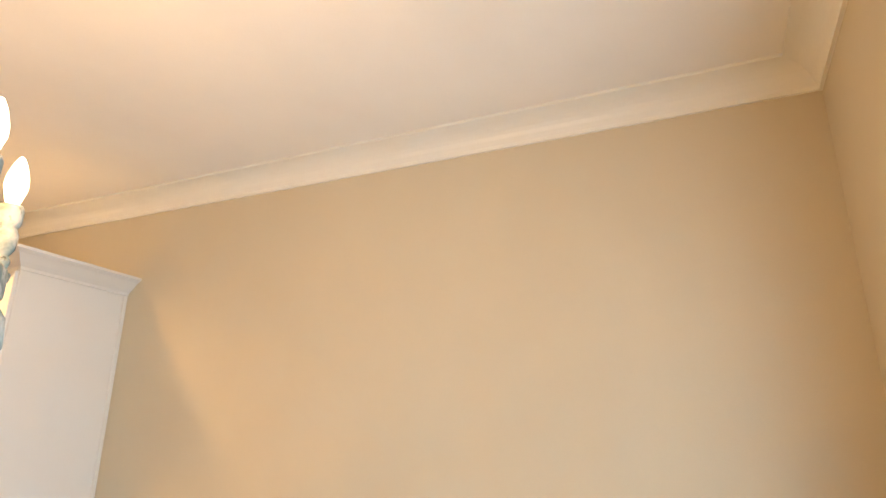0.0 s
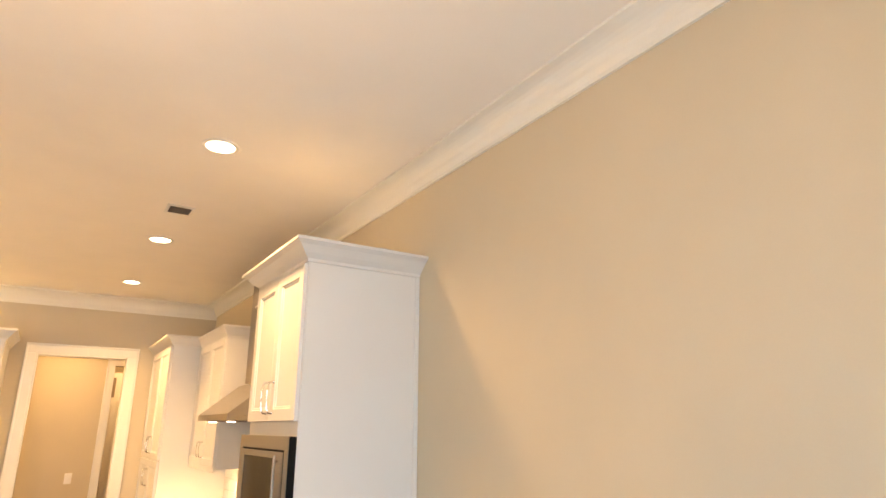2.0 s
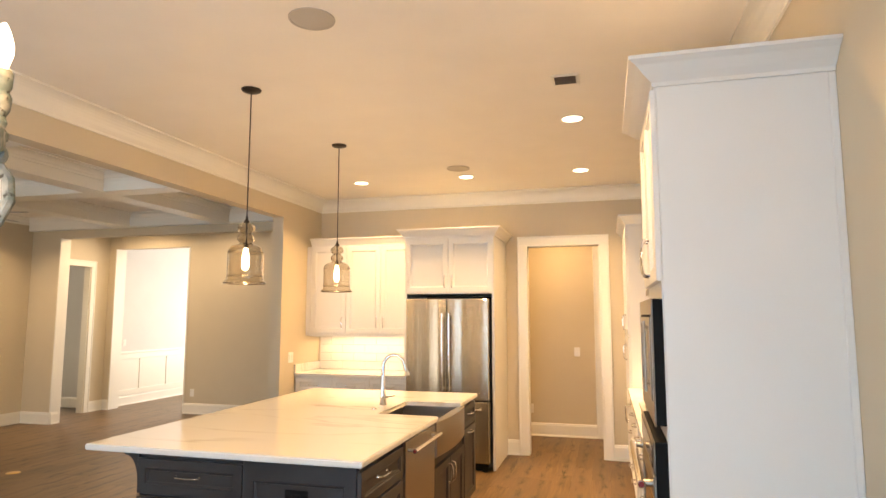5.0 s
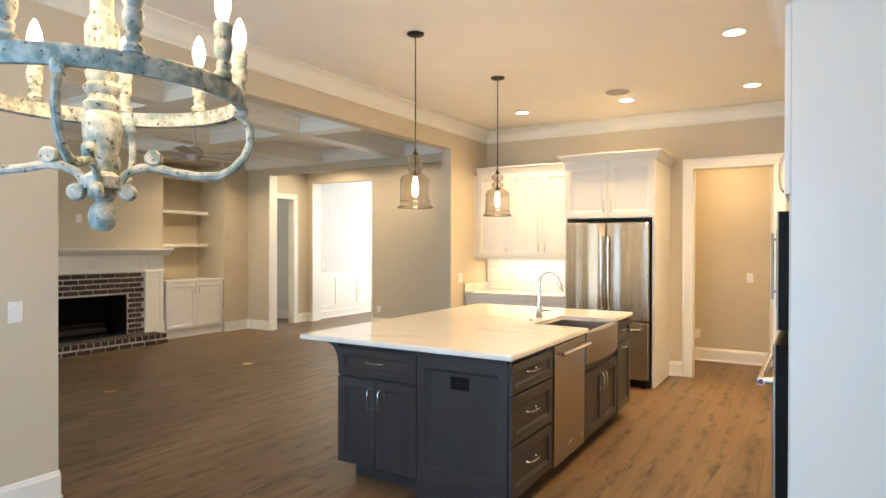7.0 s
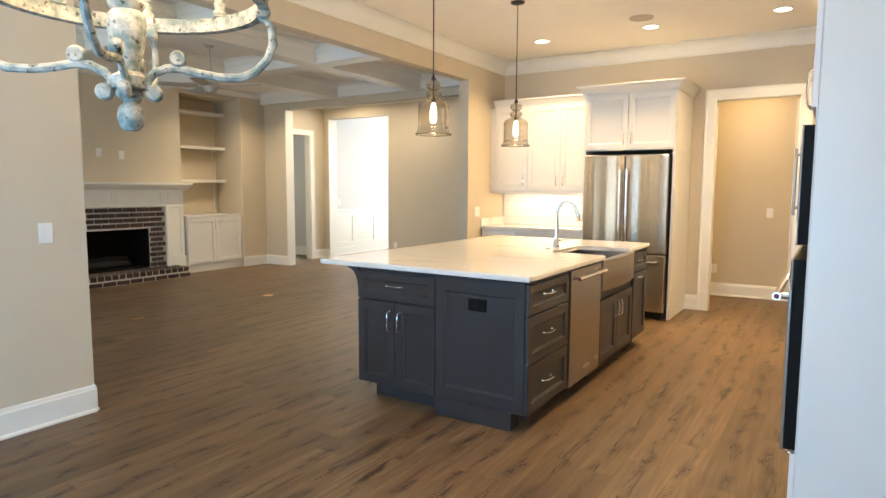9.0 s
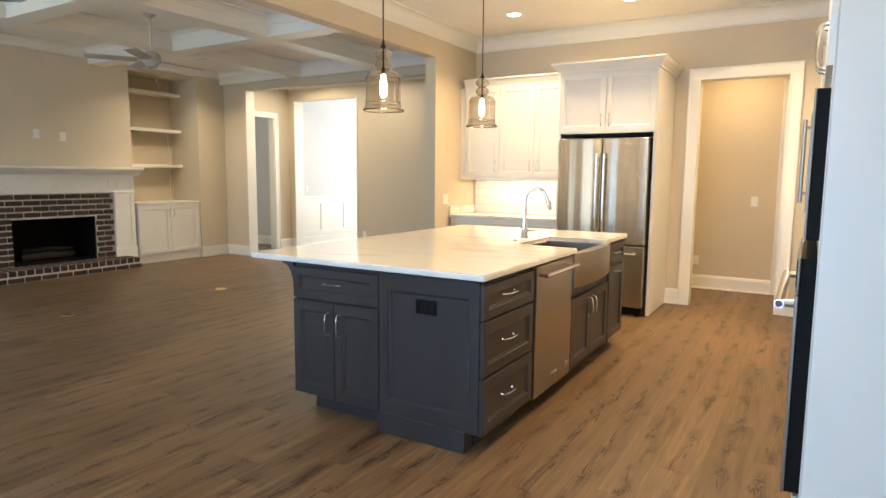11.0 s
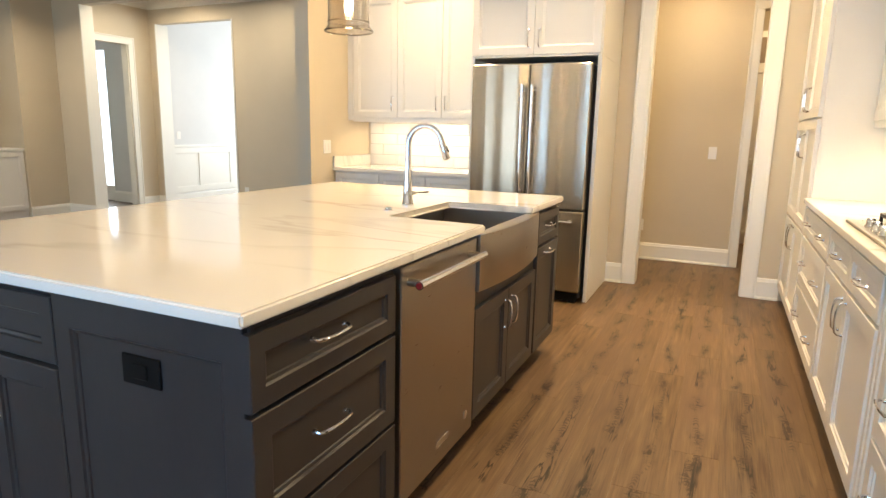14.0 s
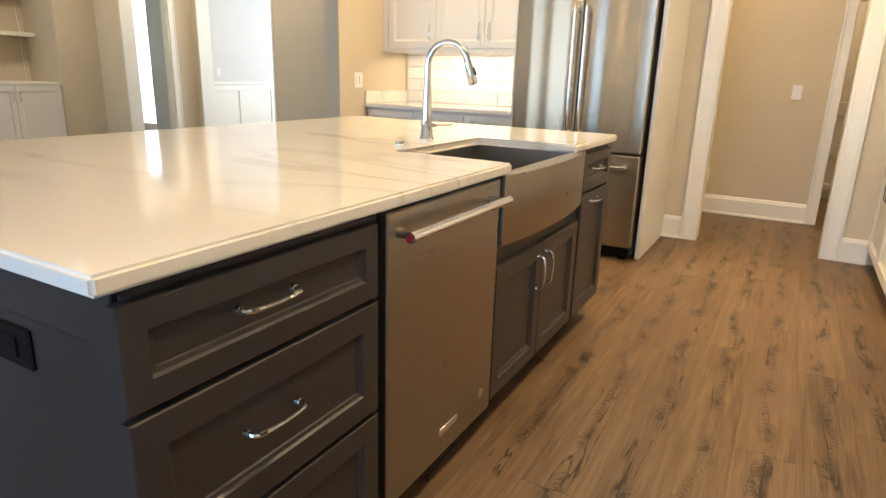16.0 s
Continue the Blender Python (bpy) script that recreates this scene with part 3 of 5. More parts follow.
# coffers: boxed beams with a moulding round each bay
CB = 2.86
bm = bmesh.new()
XS, YS = (-4.02, -5.66), (2.10, 3.97, 5.78)
for x in XS:
    box(bm, x - 0.12, x + 0.12, LN, LY, CB, CEIL + 0.004, bev=0.004)
cols = [(XL - T - 0.1, -3.90), (-4.14, -5.54), (-5.78, -7.38)]
for y in YS:
    for a, b in cols:
        box(bm, b, a, y - 0.12, y + 0.12, CB + 0.002, CEIL + 0.004, bev=0.004)
box(bm, XL - T - 0.1, XL - T, LN, LY, CB, CEIL + 0.004, bev=0.004)
box(bm, -7.5, -7.38, LN, LY, 2.955, CEIL + 0.004, bev=0.004)
box(bm, -7.38, XL - T - 0.1, LY - 0.1, LY, CB + 0.003, CEIL + 0.004, bev=0.004)
tagged(link("coffer_beams", bm, TRIM), "white painted coffer beams crossing the living room ceiling", "beam", kind="structure")
bm = bmesh.new()
ys = [LN, 1.98, 2.22, 3.85, 4.09, 5.66, 5.90, LY - 0.1]
for a, b in cols:
    for y0, y1 in zip(ys[::2], ys[1::2]):
        crown_bar(bm, "x", y0, 1, CEIL + 0.002, b + 0.001, a - 0.001, 0.09, 0.09)
        crown_bar(bm, "x", y1, -1, CEIL + 0.002, b + 0.001, a - 0.001, 0.09, 0.09)
        crown_bar(bm, "y", a, -1, CEIL + 0.001, y0 + 0.001, y1 - 0.001, 0.09, 0.09)
        crown_bar(bm, "y", b, 1, CEIL + 0.001, y0 + 0.001, y1 - 0.001, 0.09, 0.09)
tagged(link("coffer_trim", bm, TRIM), "white crown moulding inside the ceiling coffers", "trim", kind="structure")

# crown moulding of the kitchen
bm = bmesh.new()
crown_bar(bm, "y", XR, -1, CEIL - 0.001, YN, YB)
crown_bar(bm, "x", YB, -1, CEIL - 0.002, XL, XR, 0.15, 0.14)
crown_bar(bm, "y", XL, 1, CEIL - 0.001, YN, YB, 0.15, 0.14)
crown_bar(bm, "x", YN, 1, CEIL - 0.002, XL, XR)
tagged(link("crown_moulding", bm, TRIM), "white painted cove crown moulding round the ceiling", "trim", kind="structure")
bm = bmesh.new()
crown_bar(bm, "x", 9.33, -1, CEIL - 0.002, -7.26, XL - T)
crown_bar(bm, "y", -7.26, 1, CEIL - 0.001, 8.07, 9.33)
tagged(link("crown_moulding_gallery", bm, TRIM), "white painted crown moulding in the gallery", "trim", kind="structure")

# baseboards with a moulded top
def base_profile(h=0.17):
    return [(0, 0), (0.026, 0), (0.026, 0.012), (0.016, 0.022), (0.016, h - 0.03), (0.012, h - 0.022), (0.009, h - 0.006), (0.004, h), (0, h)]


BASE_RUNS = [("y", XR, -1, YN, 2.936), ("y", XL, 1, YN, 2.18), ("x", 2.18, 1, XL - T, XL), ("x", YB, -1, -0.05, DL - 0.1), ("x", YB, -1, DR + 0.1, 1.30),
             ("x", 8.97, -1, -1.0, 0.93), ("y", -1.0, 1, YB + 0.12, 8.97), ("y", -7.40, 1, 7.42, LY), ("x", LY, -1, -7.40, -6.85), ("y", -6.85, 1, LY, LY + 0.12),
             ("y", -7.26, 1, 9.04, 9.33), ("x", 9.33, -1, -7.26, -7.13), ("x", 9.33, -1, -5.63, XL - T), ("y", XL - T, -1, 6.80, 9.33), ("x", 6.80, -1, XL - T, XL),
             ("y", XL, 1, 6.80, 7.14), ("y", -7.28, 1, 9.55, 13.0), ("x", 9.40, -1, -8.36, -7.38), ("y", XL - T, -1, LN, 2.18), ("y", -7.5, 1, 3.98, 4.0)]
for ax, at, s, a0, a1 in BASE_RUNS:
    bm = bmesh.new()
    prism(bm, [(at + s * o, z) for o, z in base_profile()], a0, a1, ax)
    tagged(link("baseboard", bm, TRIM), "tall white painted baseboard with a moulded top", "baseboard", "baseboards", "structure")


def casing(name, ax, at, s, a0, a1, h, label, w=0.10):
    """Door casing on the plane at, round an opening from a0 to a1."""
    bm = bmesh.new()
    d0, d1 = sorted((at, at + s * 0.02))
    e0, e1 = sorted((at, at + s * 0.027))
    for u0, u1, z0, z1, p, q in ((a0 - w, a0, 0, h, d0, d1), (a1, a1 + w, 0, h, d0, d1), (a0 - w, a1 + w, h, h + w, d0, d1),
                                 (a0 - w, a0 - w + 0.022, 0, h + w, e0, e1), (a1 + w - 0.022, a1 + w, 0, h + w, e0, e1), (a0 - w + 0.022, a1 + w - 0.022, h + w - 0.022, h + w, e0, e1)):
        if ax == "x":
            box(bm, u0, u1, p, q, z0, z1, bev=0.003)
        else:
            box(bm, p, q, u0, u1, z0, z1, bev=0.003)
    return tagged(link(name, bm, TRIM), label, "door casing", kind="structure")


casing("door_casing_kitchen", "x", YB, -1, DL, DR, DH, "white painted casing round the open hall doorway")
structure("door_jamb", [(DL, DL + 0.018, YB - 0.018, YB + 0.138, 0, DH), (DR - 0.018, DR, YB - 0.018, YB + 0.138, 0, DH), (DL + 0.018, DR - 0.018, YB - 0.018, YB + 0.138, DH - 0.018, DH)], TRIM, "white painted jamb of the hall doorway", "door jamb", 0.002)
casing("door_casing_hall", "x", 8.97, -1, 1.02, 1.84, 2.42, "white painted casing of a second hall doorway", 0.09)
casing("door_casing_gallery", "y", -7.26, 1, 8.34, 8.94, 2.40, "white painted casing of the gallery doorway")
structure("opening_jamb", [(-6.864, -6.847, LY - 0.01, LY + 0.17, 0, 2.75), (-7.132, -7.112, 9.32, 9.55, 0, 2.735), (-5.648, -5.628, 9.32, 9.46, 0, 2.735), (-7.38, -7.26, 8.34, 8.356, 0, 2.40), (-7.38, -7.26, 8.924, 8.94, 0, 2.40)], TRIM, "white painted jambs of the wide openings", "door jamb", 0.002)

# wainscot of the foyer
bm = bmesh.new()
box(bm, -7.28, -7.268, 9.46, 13.0, 0.17, 0.86)
box(bm, -7.28, -7.245, 9.46, 13.0, 0.905, 0.945, bev=0.006)
for z0, z1 in ((0.17, 0.27), (0.81, 0.905)):
    box(bm, -7.27, -7.255, 9.46, 13.0, z0, z1, bev=0.002)
for k in range(5):
    y = 9.50 + k * 0.71
    box(bm, -7.27, -7.255, y - 0.04, y + 0.04, 0.27, 0.81, bev=0.002)
tagged(link("wainscot", bm, TRIM), "white painted panelled wainscot along the foyer wall", "wainscot", kind="structure")
win3 = tagged(thing("window_3", (-5.2, 13.0, 0.5), "tall white framed foyer window full of daylight", "window"), kind="structure")
for k in range(4):
    u = -6.4 + k * 0.8
    boxpart("window_frame", (max(u - 0.04, -6.4), min(u + 0.04, -4.0), 13.02, 13.08, 0.5, 2.8), TRIM, win3)
for k in range(3):
    p = boxpart("pane", (-6.36 + k * 0.8, -5.64 + k * 0.8, 13.05, 13.056, 0.5, 2.8), PANE, win3, bev=0)
    p.visible_shadow = False

win4 = tagged(thing("window_4", (-8.75, 9.45, 0), "white framed glass door of the side room full of daylight", "window"), kind="structure")
for u in (-9.5, -8.93, -8.40):
    boxpart("window_frame", (u, u + 0.04, 9.42, 9.48, 0, 2.42), TRIM, win4)
boxpart("window_rail", (-9.46, -8.40, 9.425, 9.475, 0, 0.25), TRIM, win4)
structure("backdrop", [(-11.2, -7.42, 10.1, 10.15, -0.1, 3.2)], glow("sky_backdrop", (0.80, 0.90, 1.0), 2.2), "bright hazy daylight outside the side room", "backdrop")
structure("ground", [(-60, 60, -60, 70, -0.2, -0.02)], mat("grass_ground", (0.07, 0.11, 0.035), 0.9, vary=0.3, scale=2, grain=30, bump=0.3), "green lawn outside the house", "ground")
structure("floor_slab", [(-10.0, 3.4, -0.9, 13.2, -0.15, -0.006)], mat("subfloor", (0.075, 0.05, 0.03), 0.9), "dark subfloor under the planks", "floor")

# ---- the island ----
IX0, IX1, IY0, IY1 = -1.557, 0.0, 3.25, 5.839
island = thing("kitchen_island", (-0.65, 4.5, 0), "charcoal painted kitchen island with drawers, doors and an end panel", "kitchen island")
FX = -0.035            # plane of the island's working side
FY = 3.321             # plane of its end
# carcass in blocks round the dishwasher and the sink
boxpart("body", (-1.264, FX, 3.323, 3.912, 0.115, 0.875), ISLAND, island)
boxpart("body", (-1.264, -0.64, 3.912, 5.815, 0.115, 0.875), ISLAND, island)
boxpart("body", (-0.64, FX, 4.528, 5.815, 0.115, 0.655), ISLAND, island)
boxpart("body", (-0.64, FX, 5.36, 5.815, 0.655, 0.875), ISLAND, island)
boxpart("toe_kick", (-1.19, -0.125, 3.40, 3.91, 0, 0.115), ISLAND, island)
boxpart("toe_kick", (-1.19, -0.11, 4.53, 5.78, 0, 0.115), ISLAND, island)
boxpart("toe_kick", (-1.19, -0.64, 3.91, 4.53, 0, 0.115), ISLAND, island)
# end panel to the floor with a notch for the toe kick
E0 = facing(0, FY, 0)
shaker("end_panel", facing(0, FY, 0), -0.646, -0.047, 0.112, 0.875, ISLAND, island, None, (0.06, 0.06, 0.08, 0.09), "charcoal framed end panel")
boxpart("plinth", (-0.646, -0.125, FY - 0.021, FY + 0.07, 0, 0.1115), ISLAND, island)
outlet = boxpart("outlet", (-0.419, -0.297, FY - 0.016, FY - 0.009, 0.680, 0.754), BLACK, island, "black electrical outlet plate", 0.003)
boxpart("socket", (-0.381, -0.335, FY - 0.020, FY - 0.015, 0.698, 0.736), BLACK, outlet, "", 0.002)
shaker("drawer", E0, -1.262, -0.651, 0.680, 0.855, ISLAND, island, (-0.957, 0.775, False, 0.13))
shaker("door", E0, -1.262, -0.961, 0.113, 0.666, ISLAND, island, (-1.000, 0.545, True, 0.125))
shaker("door", E0, -0.957, -0.651, 0.113, 0.666, ISLAND, island, (-0.918, 0.545, True, 0.125))
# curved bracket under the overhang
bm = bmesh.new()
arc = [(-1.262, 0.885), (-1.352, 0.885), (-1.352, 0.868)] + [(-1.344 + 0.078 * math.sin(a), 0.866 - 0.13 * (1 - math.cos(a))) for a in [i / 8 * math.pi / 2 for i in range(9)]] + [(-1.262, 0.72)]
prism(bm, arc, FY - 0.015, FY + 0.02, "y")
part("bracket", bm, ISLAND, island, "charcoal curved bracket under the overhang")
S0 = facing(FX, 0, 90)   # local x runs along +y, out is +x
boxpart("corner_post", (FX - 0.004, FX + 0.004, 3.305, 3.322, 0.115, 0.872), ISLAND, island)
for z0, z1 in ((0.694, 0.863), (0.412, 0.682), (0.120, 0.400)):
    shaker("drawer", S0, 3.284, 3.890, z0, z1, ISLAND, island, (3.557, (z0 + z1) / 2 + 0.015, False, 0.13))
shaker("door", S0, 4.535, 4.945, 0.120, 0.585, ISLAND, island, (4.903, 0.475, True, 0.125))
shaker("door", S0, 4.949, 5.368, 0.120, 0.585, ISLAND, island, (4.990, 0.475, True, 0.125))
shaker("drawer", S0, 5.395, 5.808, 0.698, 0.863, ISLAND, island, (5.58, 0.79, False, 0.11))
shaker("door", S0, 5.395, 5.808, 0.120, 0.686, ISLAND, island, (5.58, 0.645, False, 0.11))

# worktop with the cut for the apron sink
SY0, SY1, SX = 4.575, 5.215, -0.44
worktop = thing("island_worktop", (-0.78, 4.5, 0.89), "white quartz island worktop with soft brown veins", "worktop")
bm = bmesh.new()
outline = [(IX0, IY0), (IX1, IY0), (IX1, SY0), (SX, SY0), (SX, SY1), (IX1, SY1), (IX1, IY1), (IX0, IY1)]
lo, hi = [bm.verts.new((x, y, 0.888)) for x, y in outline], [bm.verts.new((x, y, 0.920)) for x, y in outline]
bm.faces.new(lo[::-1])
bm.faces.new(hi)
for i in range(8):
    bm.faces.new((lo[i], lo[(i + 1) % 8], hi[(i + 1) % 8], hi[i]))
bmesh.ops.bevel(bm, geom=bm.edges[:], offset=0.006, segments=3, affect="EDGES")
part("slab", bm, QUARTZ, worktop)

# apron sink
sink = thing("apron_sink", (-0.2, 4.89, 0.66), "stainless steel apron-front sink set in the island", "sink")
bm = bmesh.new()
AY0, AY1 = 4.535, 5.345
n = 10
rows = []
for k in range(n + 1):
    y = AY0 + (AY1 - AY0) * k / n
    bow = 0.032 * (1 - (2 * k / n - 1) ** 2)
    rows.append([bm.verts.new(p) for p in ((-0.03, y, 0.66), (-0.006 + bow, y, 0.66), (-0.002 + bow, y, 0.668), (-0.002 + bow, y, 0.884), (-0.008 + bow, y, 0.8875), (-0.03, y, 0.8875))])
for a, b in zip(rows, rows[1:]):
    for i in range(6):
        bm.faces.new((a[i], a[(i + 1) % 6], b[(i + 1) % 6], b[i]))
bm.faces.new(rows[0])
bm.faces.new(rows[-1][::-1])
part("apron", bm, STEEL, sink, "bowed brushed steel apron", True)
bm = bmesh.new()
for b in ((-0.47, -0.03, 4.56, 5.23, 0.665, 0.675), (-0.48, -0.47, 4.56, 5.23, 0.665, 0.887), (-0.48, -0.03, 4.545, 4.56, 0.665, 0.887), (-0.48, -0.03, 5.23, 5.245, 0.665, 0.887)):
    box(bm, *b)
part("basin", bm, SINK, sink)
bm = bmesh.new()
lathe(bm, [(0.0, 0.0), (0.045, 0.0), (0.045, 0.004), (0.03, 0.001), (0, 0.001)], (-0.24, 4.9, 0.676), 20)
part("drain", bm, CHROME, sink, "", True)

# faucet
faucet = thing("kitchen_faucet", (-0.535, 4.95, 0.92), "chrome gooseneck pull-down faucet beside the sink", "faucet")
bm = bmesh.new()
lathe(bm, [(0, 0), (0.030, 0), (0.030, 0.006), (0.025, 0.012), (0.020, 0.10), (0.0155, 0.20), (0.014, 0.215)], (-0.535, 4.95, 0.9205), 24)
part("base", bm, CHROME, faucet, "", True)
bm = bmesh.new()
FD = Vector((0.90, 0.20, 0)).normalized()
pts = [Vector((-0.535, 4.95, 1.13)), Vector((-0.535, 4.95, 1.205))]
for i in range(1, 11):
    a = math.pi * i / 10 * 0.94
    pts.append(Vector((-0.535, 4.95, 1.205)) + FD * 0.080 * (1 - math.cos(a)) + Vector((0, 0, 0.086 * math.sin(a))))
tube(bm, pts, 0.0135, 14)
part("neck", bm, CHROME, faucet, "", True)
end, dn = pts[-1], (pts[-1] - pts[-2]).normalized()
bm = bmesh.new()
tube(bm, [end, end + dn * 0.02, end + dn * 0.080, end + dn * 0.086], [0.0135, 0.0155, 0.0185, 0.015], 16)
head = part("spray_head", bm, CHROME, faucet, "", True)
bm = bmesh.new()
sd = FD.cross(Vector((0, 0, 1)))
tube(bm, [end + dn * 0.02 + FD * 0.013, end + dn * 0.05 + FD * 0.017], [0.006, 0.006], 8)
part("button", bm, BLACK, head)
bm = bmesh.new()
hd = Vector((0.55, 0.83, 0)).normalized()
hb = Vector((-0.535, 4.95, 0.975))
tube(bm, [hb, hb + hd * 0.035], [0.012, 0.012], 12)
tube(bm, [hb + hd * 0.034, hb + hd * 0.06 + Vector((0, 0, 0.002)), hb + hd * 0.115 + Vector((0, 0, 0.004))], [0.006, 0.005, 0.004], 8)
part("lever", bm, CHROME, faucet, "", True)
stopper = thing("soap_button", (-0.52, 4.74, 0.92), "small round chrome air switch on the worktop", "air switch")
bm = bmesh.new()
lathe(bm, [(0, 0), (0.022, 0), (0.022, 0.005), (0.014, 0.007), (0.013, 0.012), (0, 0.012)], (-0.52, 4.74, 0.9205), 20)
part("button", bm, CHROME, stopper, "", True)

# dishwasher
dw = thing("dishwasher", (-0.3, 4.185, 0), "stainless steel dishwasher with a bar handle, built into the island", "dishwasher")
boxpart("body", (-0.62, -0.05, 3.915, 4.525, 0.115, 0.87), BLACK, dw)
bm = bmesh.new()
box(bm, -0.05, -0.012, 3.921, 4.523, 0.103, 0.877, bev=0.004)
dwd = part("door", bm, STEEL, dw, "brushed steel door")
boxpart("badge", (-0.0118, -0.0095, 4.184, 4.288, 0.172, 0.196), CHROME, dwd, "blank chrome badge", 0.0005)
bm = bmesh.new()
lathe(bm, [(0, 0), (0.017, 0), (0.017, 0.002), (0, 0.002)], (0, 0, 0), 16, pose(-0.0119, 4.446, 0.190, 0, 90, 0))
part("emblem", bm, CHROME, dwd, "round chrome emblem")
def bar_handle(parent, p0, p1, out, r, cap=True, flat=1.0):
    """A bar between two posts that stand out by the vector out."""
    p0, p1, out = Vector(p0), Vector(p1), Vector(out)
    d = (p1 - p0).normalized()
    bm_ = bmesh.new()
    tube(bm_, [p0 + out, p1 + out], r, 14)
    h_ = part("handle", bm_, CHROME, parent, "polished steel bar handle", True)
    for q in (p0 + d * 0.03, p1 - d * 0.03):
        bm_ = bmesh.new()
        tube(bm_, [q, q + out], [r * 0.95, r * 0.8], 10)
        part("post", bm_, STEEL, h_, "", True)
    if cap:
        bm_ = bmesh.new()
        tube(bm_, [p0 + out - d * 0.003, p0 + out + d * 0.001], r * 0.72, 12)
        part("end_cap", bm_, RED, h_, "small red enamel medallion", True)
    return h_


bar_handle(dwd, (-0.012, 3.936, 0.826), (-0.012, 4.475, 0.826), (0.050, 0, 0), 0.0135)

# ---- back wall: fridge, its cabinet, wall and base cabinets ----
fridge = thing("refrigerator", (-0.545, 7.3, 0), "stainless steel french-door refrigerator with a bottom freezer", "refrigerator")
FRY = 6.87
boxpart("body", (-0.995, -0.097, 6.945, 7.70, 0.03, 1.755), mat("fridge_case", (0.05, 0.05, 0.05), 0.45), fridge)
for x0, x1, side in ((-0.997, -0.548, 1), (-0.543, -0.094, -1)):
    bm = bmesh.new()
    box(bm, x0, x1, FRY, 6.94, 0.712, 1.765, bev=0.008)
    d = part("door", bm, DOORSTEEL, fridge, "brushed steel door")
    hx = x1 - 0.035 if side > 0 else x0 + 0.035
    bar_handle(d, (hx, FRY, 1.61), (hx, FRY, 0.80), (0, -0.055, 0), 0.0125, False)
bm = bmesh.new()
box(bm, -0.997, -0.094, FRY, 6.94, 0.085, 0.700, bev=0.008)
d = part("freezer_drawer", bm, DOORSTEEL, fridge, "brushed steel freezer drawer")
bar_handle(d, (-0.93, FRY, 0.625), (-0.16, FRY, 0.625), (0, -0.055, 0), 0.0125, False)
boxpart("grille", (-0.98, -0.11, 6.90, 6.945, 0.012, 0.08), BLACK, fridge)
for x in (-0.94, -0.15):
    boxpart("foot", (x - 0.025, x + 0.025, 6.90, 7.0, 0, 0.03), BLACK, fridge)

B0 = facing(0, 6.96, 0)
surround = thing("fridge_cabinet", (-0.55, 7.3, 0), "white painted cabinet over and beside the refrigerator", "cabinet")
boxpart("side_panel", (-0.075, -0.045, 6.96, YB - 0.001, 0, 1.82), CAB, surround)
boxpart("side_panel", (-1.045, -1.015, 6.96, YB - 0.001, 0, 1.82), CAB, surround)
boxpart("body", (-1.045, -0.045, 6.961, YB - 0.001, 1.82, 2.44), CAB, surround)
shaker("door", B0, -1.035, -0.547, 1.835, 2.425, CAB, surround, (-0.585, 1.95, True, 0.125))
shaker("door", B0, -0.543, -0.055, 1.835, 2.425, CAB, surround, (-0.505, 1.95, True, 0.125))
cabinet_crown(surround, B0, -1.045, -0.045, 0.80, 2.435, 2.535, 0.075, (True, True), CAB)
# Black sheet on the wall puts in the shade of the gap over the fridge
structure("fridge_gap_shade", [(-1.014, -0.076, 7.72, 7.764, 1.0, 1.81)], BLACK, "black sheet standing for the shade above the refrigerator", "recess")

U0 = facing(0, 7.40, 0)
upper = thing("wall_cabinet", (-1.72, 7.58, 1.345), "white painted three-door wall cabinet over the back counter", "wall cabinet")
boxpart("body", (-2.40, -1.05, 7.401, YB - 0.001, 1.36, 2.43), CAB, upper)
boxpart("light_rail", (-2.40, -1.05, 7.385, 7.405, 1.335, 1.375), CAB, upper)
shaker("door", U0, -2.392, -1.930, 1.375, 2.42, CAB, upper, (-1.975, 1.50, True, 0.125))
shaker("door", U0, -1.926, -1.490, 1.375, 2.42, CAB, upper, (-1.530, 1.50, True, 0.125))
shaker("door", U0, -1.486, -1.055, 1.375, 2.42, CAB, upper, (-1.446, 1.50, True, 0.125))
boxpart("filler", (-2.458, -2.402, 7.39, 7.42, 1.345, 2.43), CAB, upper)
cabinet_crown(upper, U0, -2.40, -1.13, 0.36, 2.425, 2.525, 0.065, (False, False), CAB)

K0 = facing(0, 7.16, 0)
lower = thing("base_cabinet", (-1.75, 7.45, 0), "white painted base cabinet under the back counter", "base cabinet")
boxpart("body", (-2.455, -1.05, 7.161, YB - 0.001, 0.11, 0.885), CAB, lower)
boxpart("toe_kick", (-2.455, -1.05, 7.24, YB - 0.001, 0, 0.11), CAB, lower)
for u0, u1 in ((-2.44, -1.98), (-1.976, -1.52), (-1.516, -1.06)):
    shaker("drawer", K0, u0, u1, 0.70, 0.87, CAB, lower, ((u0 + u1) / 2, 0.785, False, 0.12))
    shaker("door", K0, u0, u1, 0.125, 0.688, CAB, lower, (u1 - 0.05, 0.58, True, 0.12))
top2 = thing("back_worktop", (-1.75, 7.45, 0.888), "white quartz worktop along the back wall with a short upstand", "worktop")
boxpart("slab", (-2.457, -1.05, 7.125, YB - 0.001, 0.888, 0.92), QUARTZ, top2, "", 0.003)
boxpart("upstand", (-2.457, -2.437, 7.125, YB - 0.002, 0.9202, 1.02), QUARTZ, top2, "", 0.003)

# ---- right wall: oven tower, base run, hood, wall cabinets, pantry ----
RX = 1.305
R0 = facing(RX, 0, -90)   # local x runs along -y, out is -x


def rdoor(name, y0, y1, z0, z1, parent, handle, material=CAB, m=R0):
    if handle:
        handle = (-handle[0], *handle[1:])
    return shaker(name, m, -y1, -y0, z0, z1, material, parent, handle)


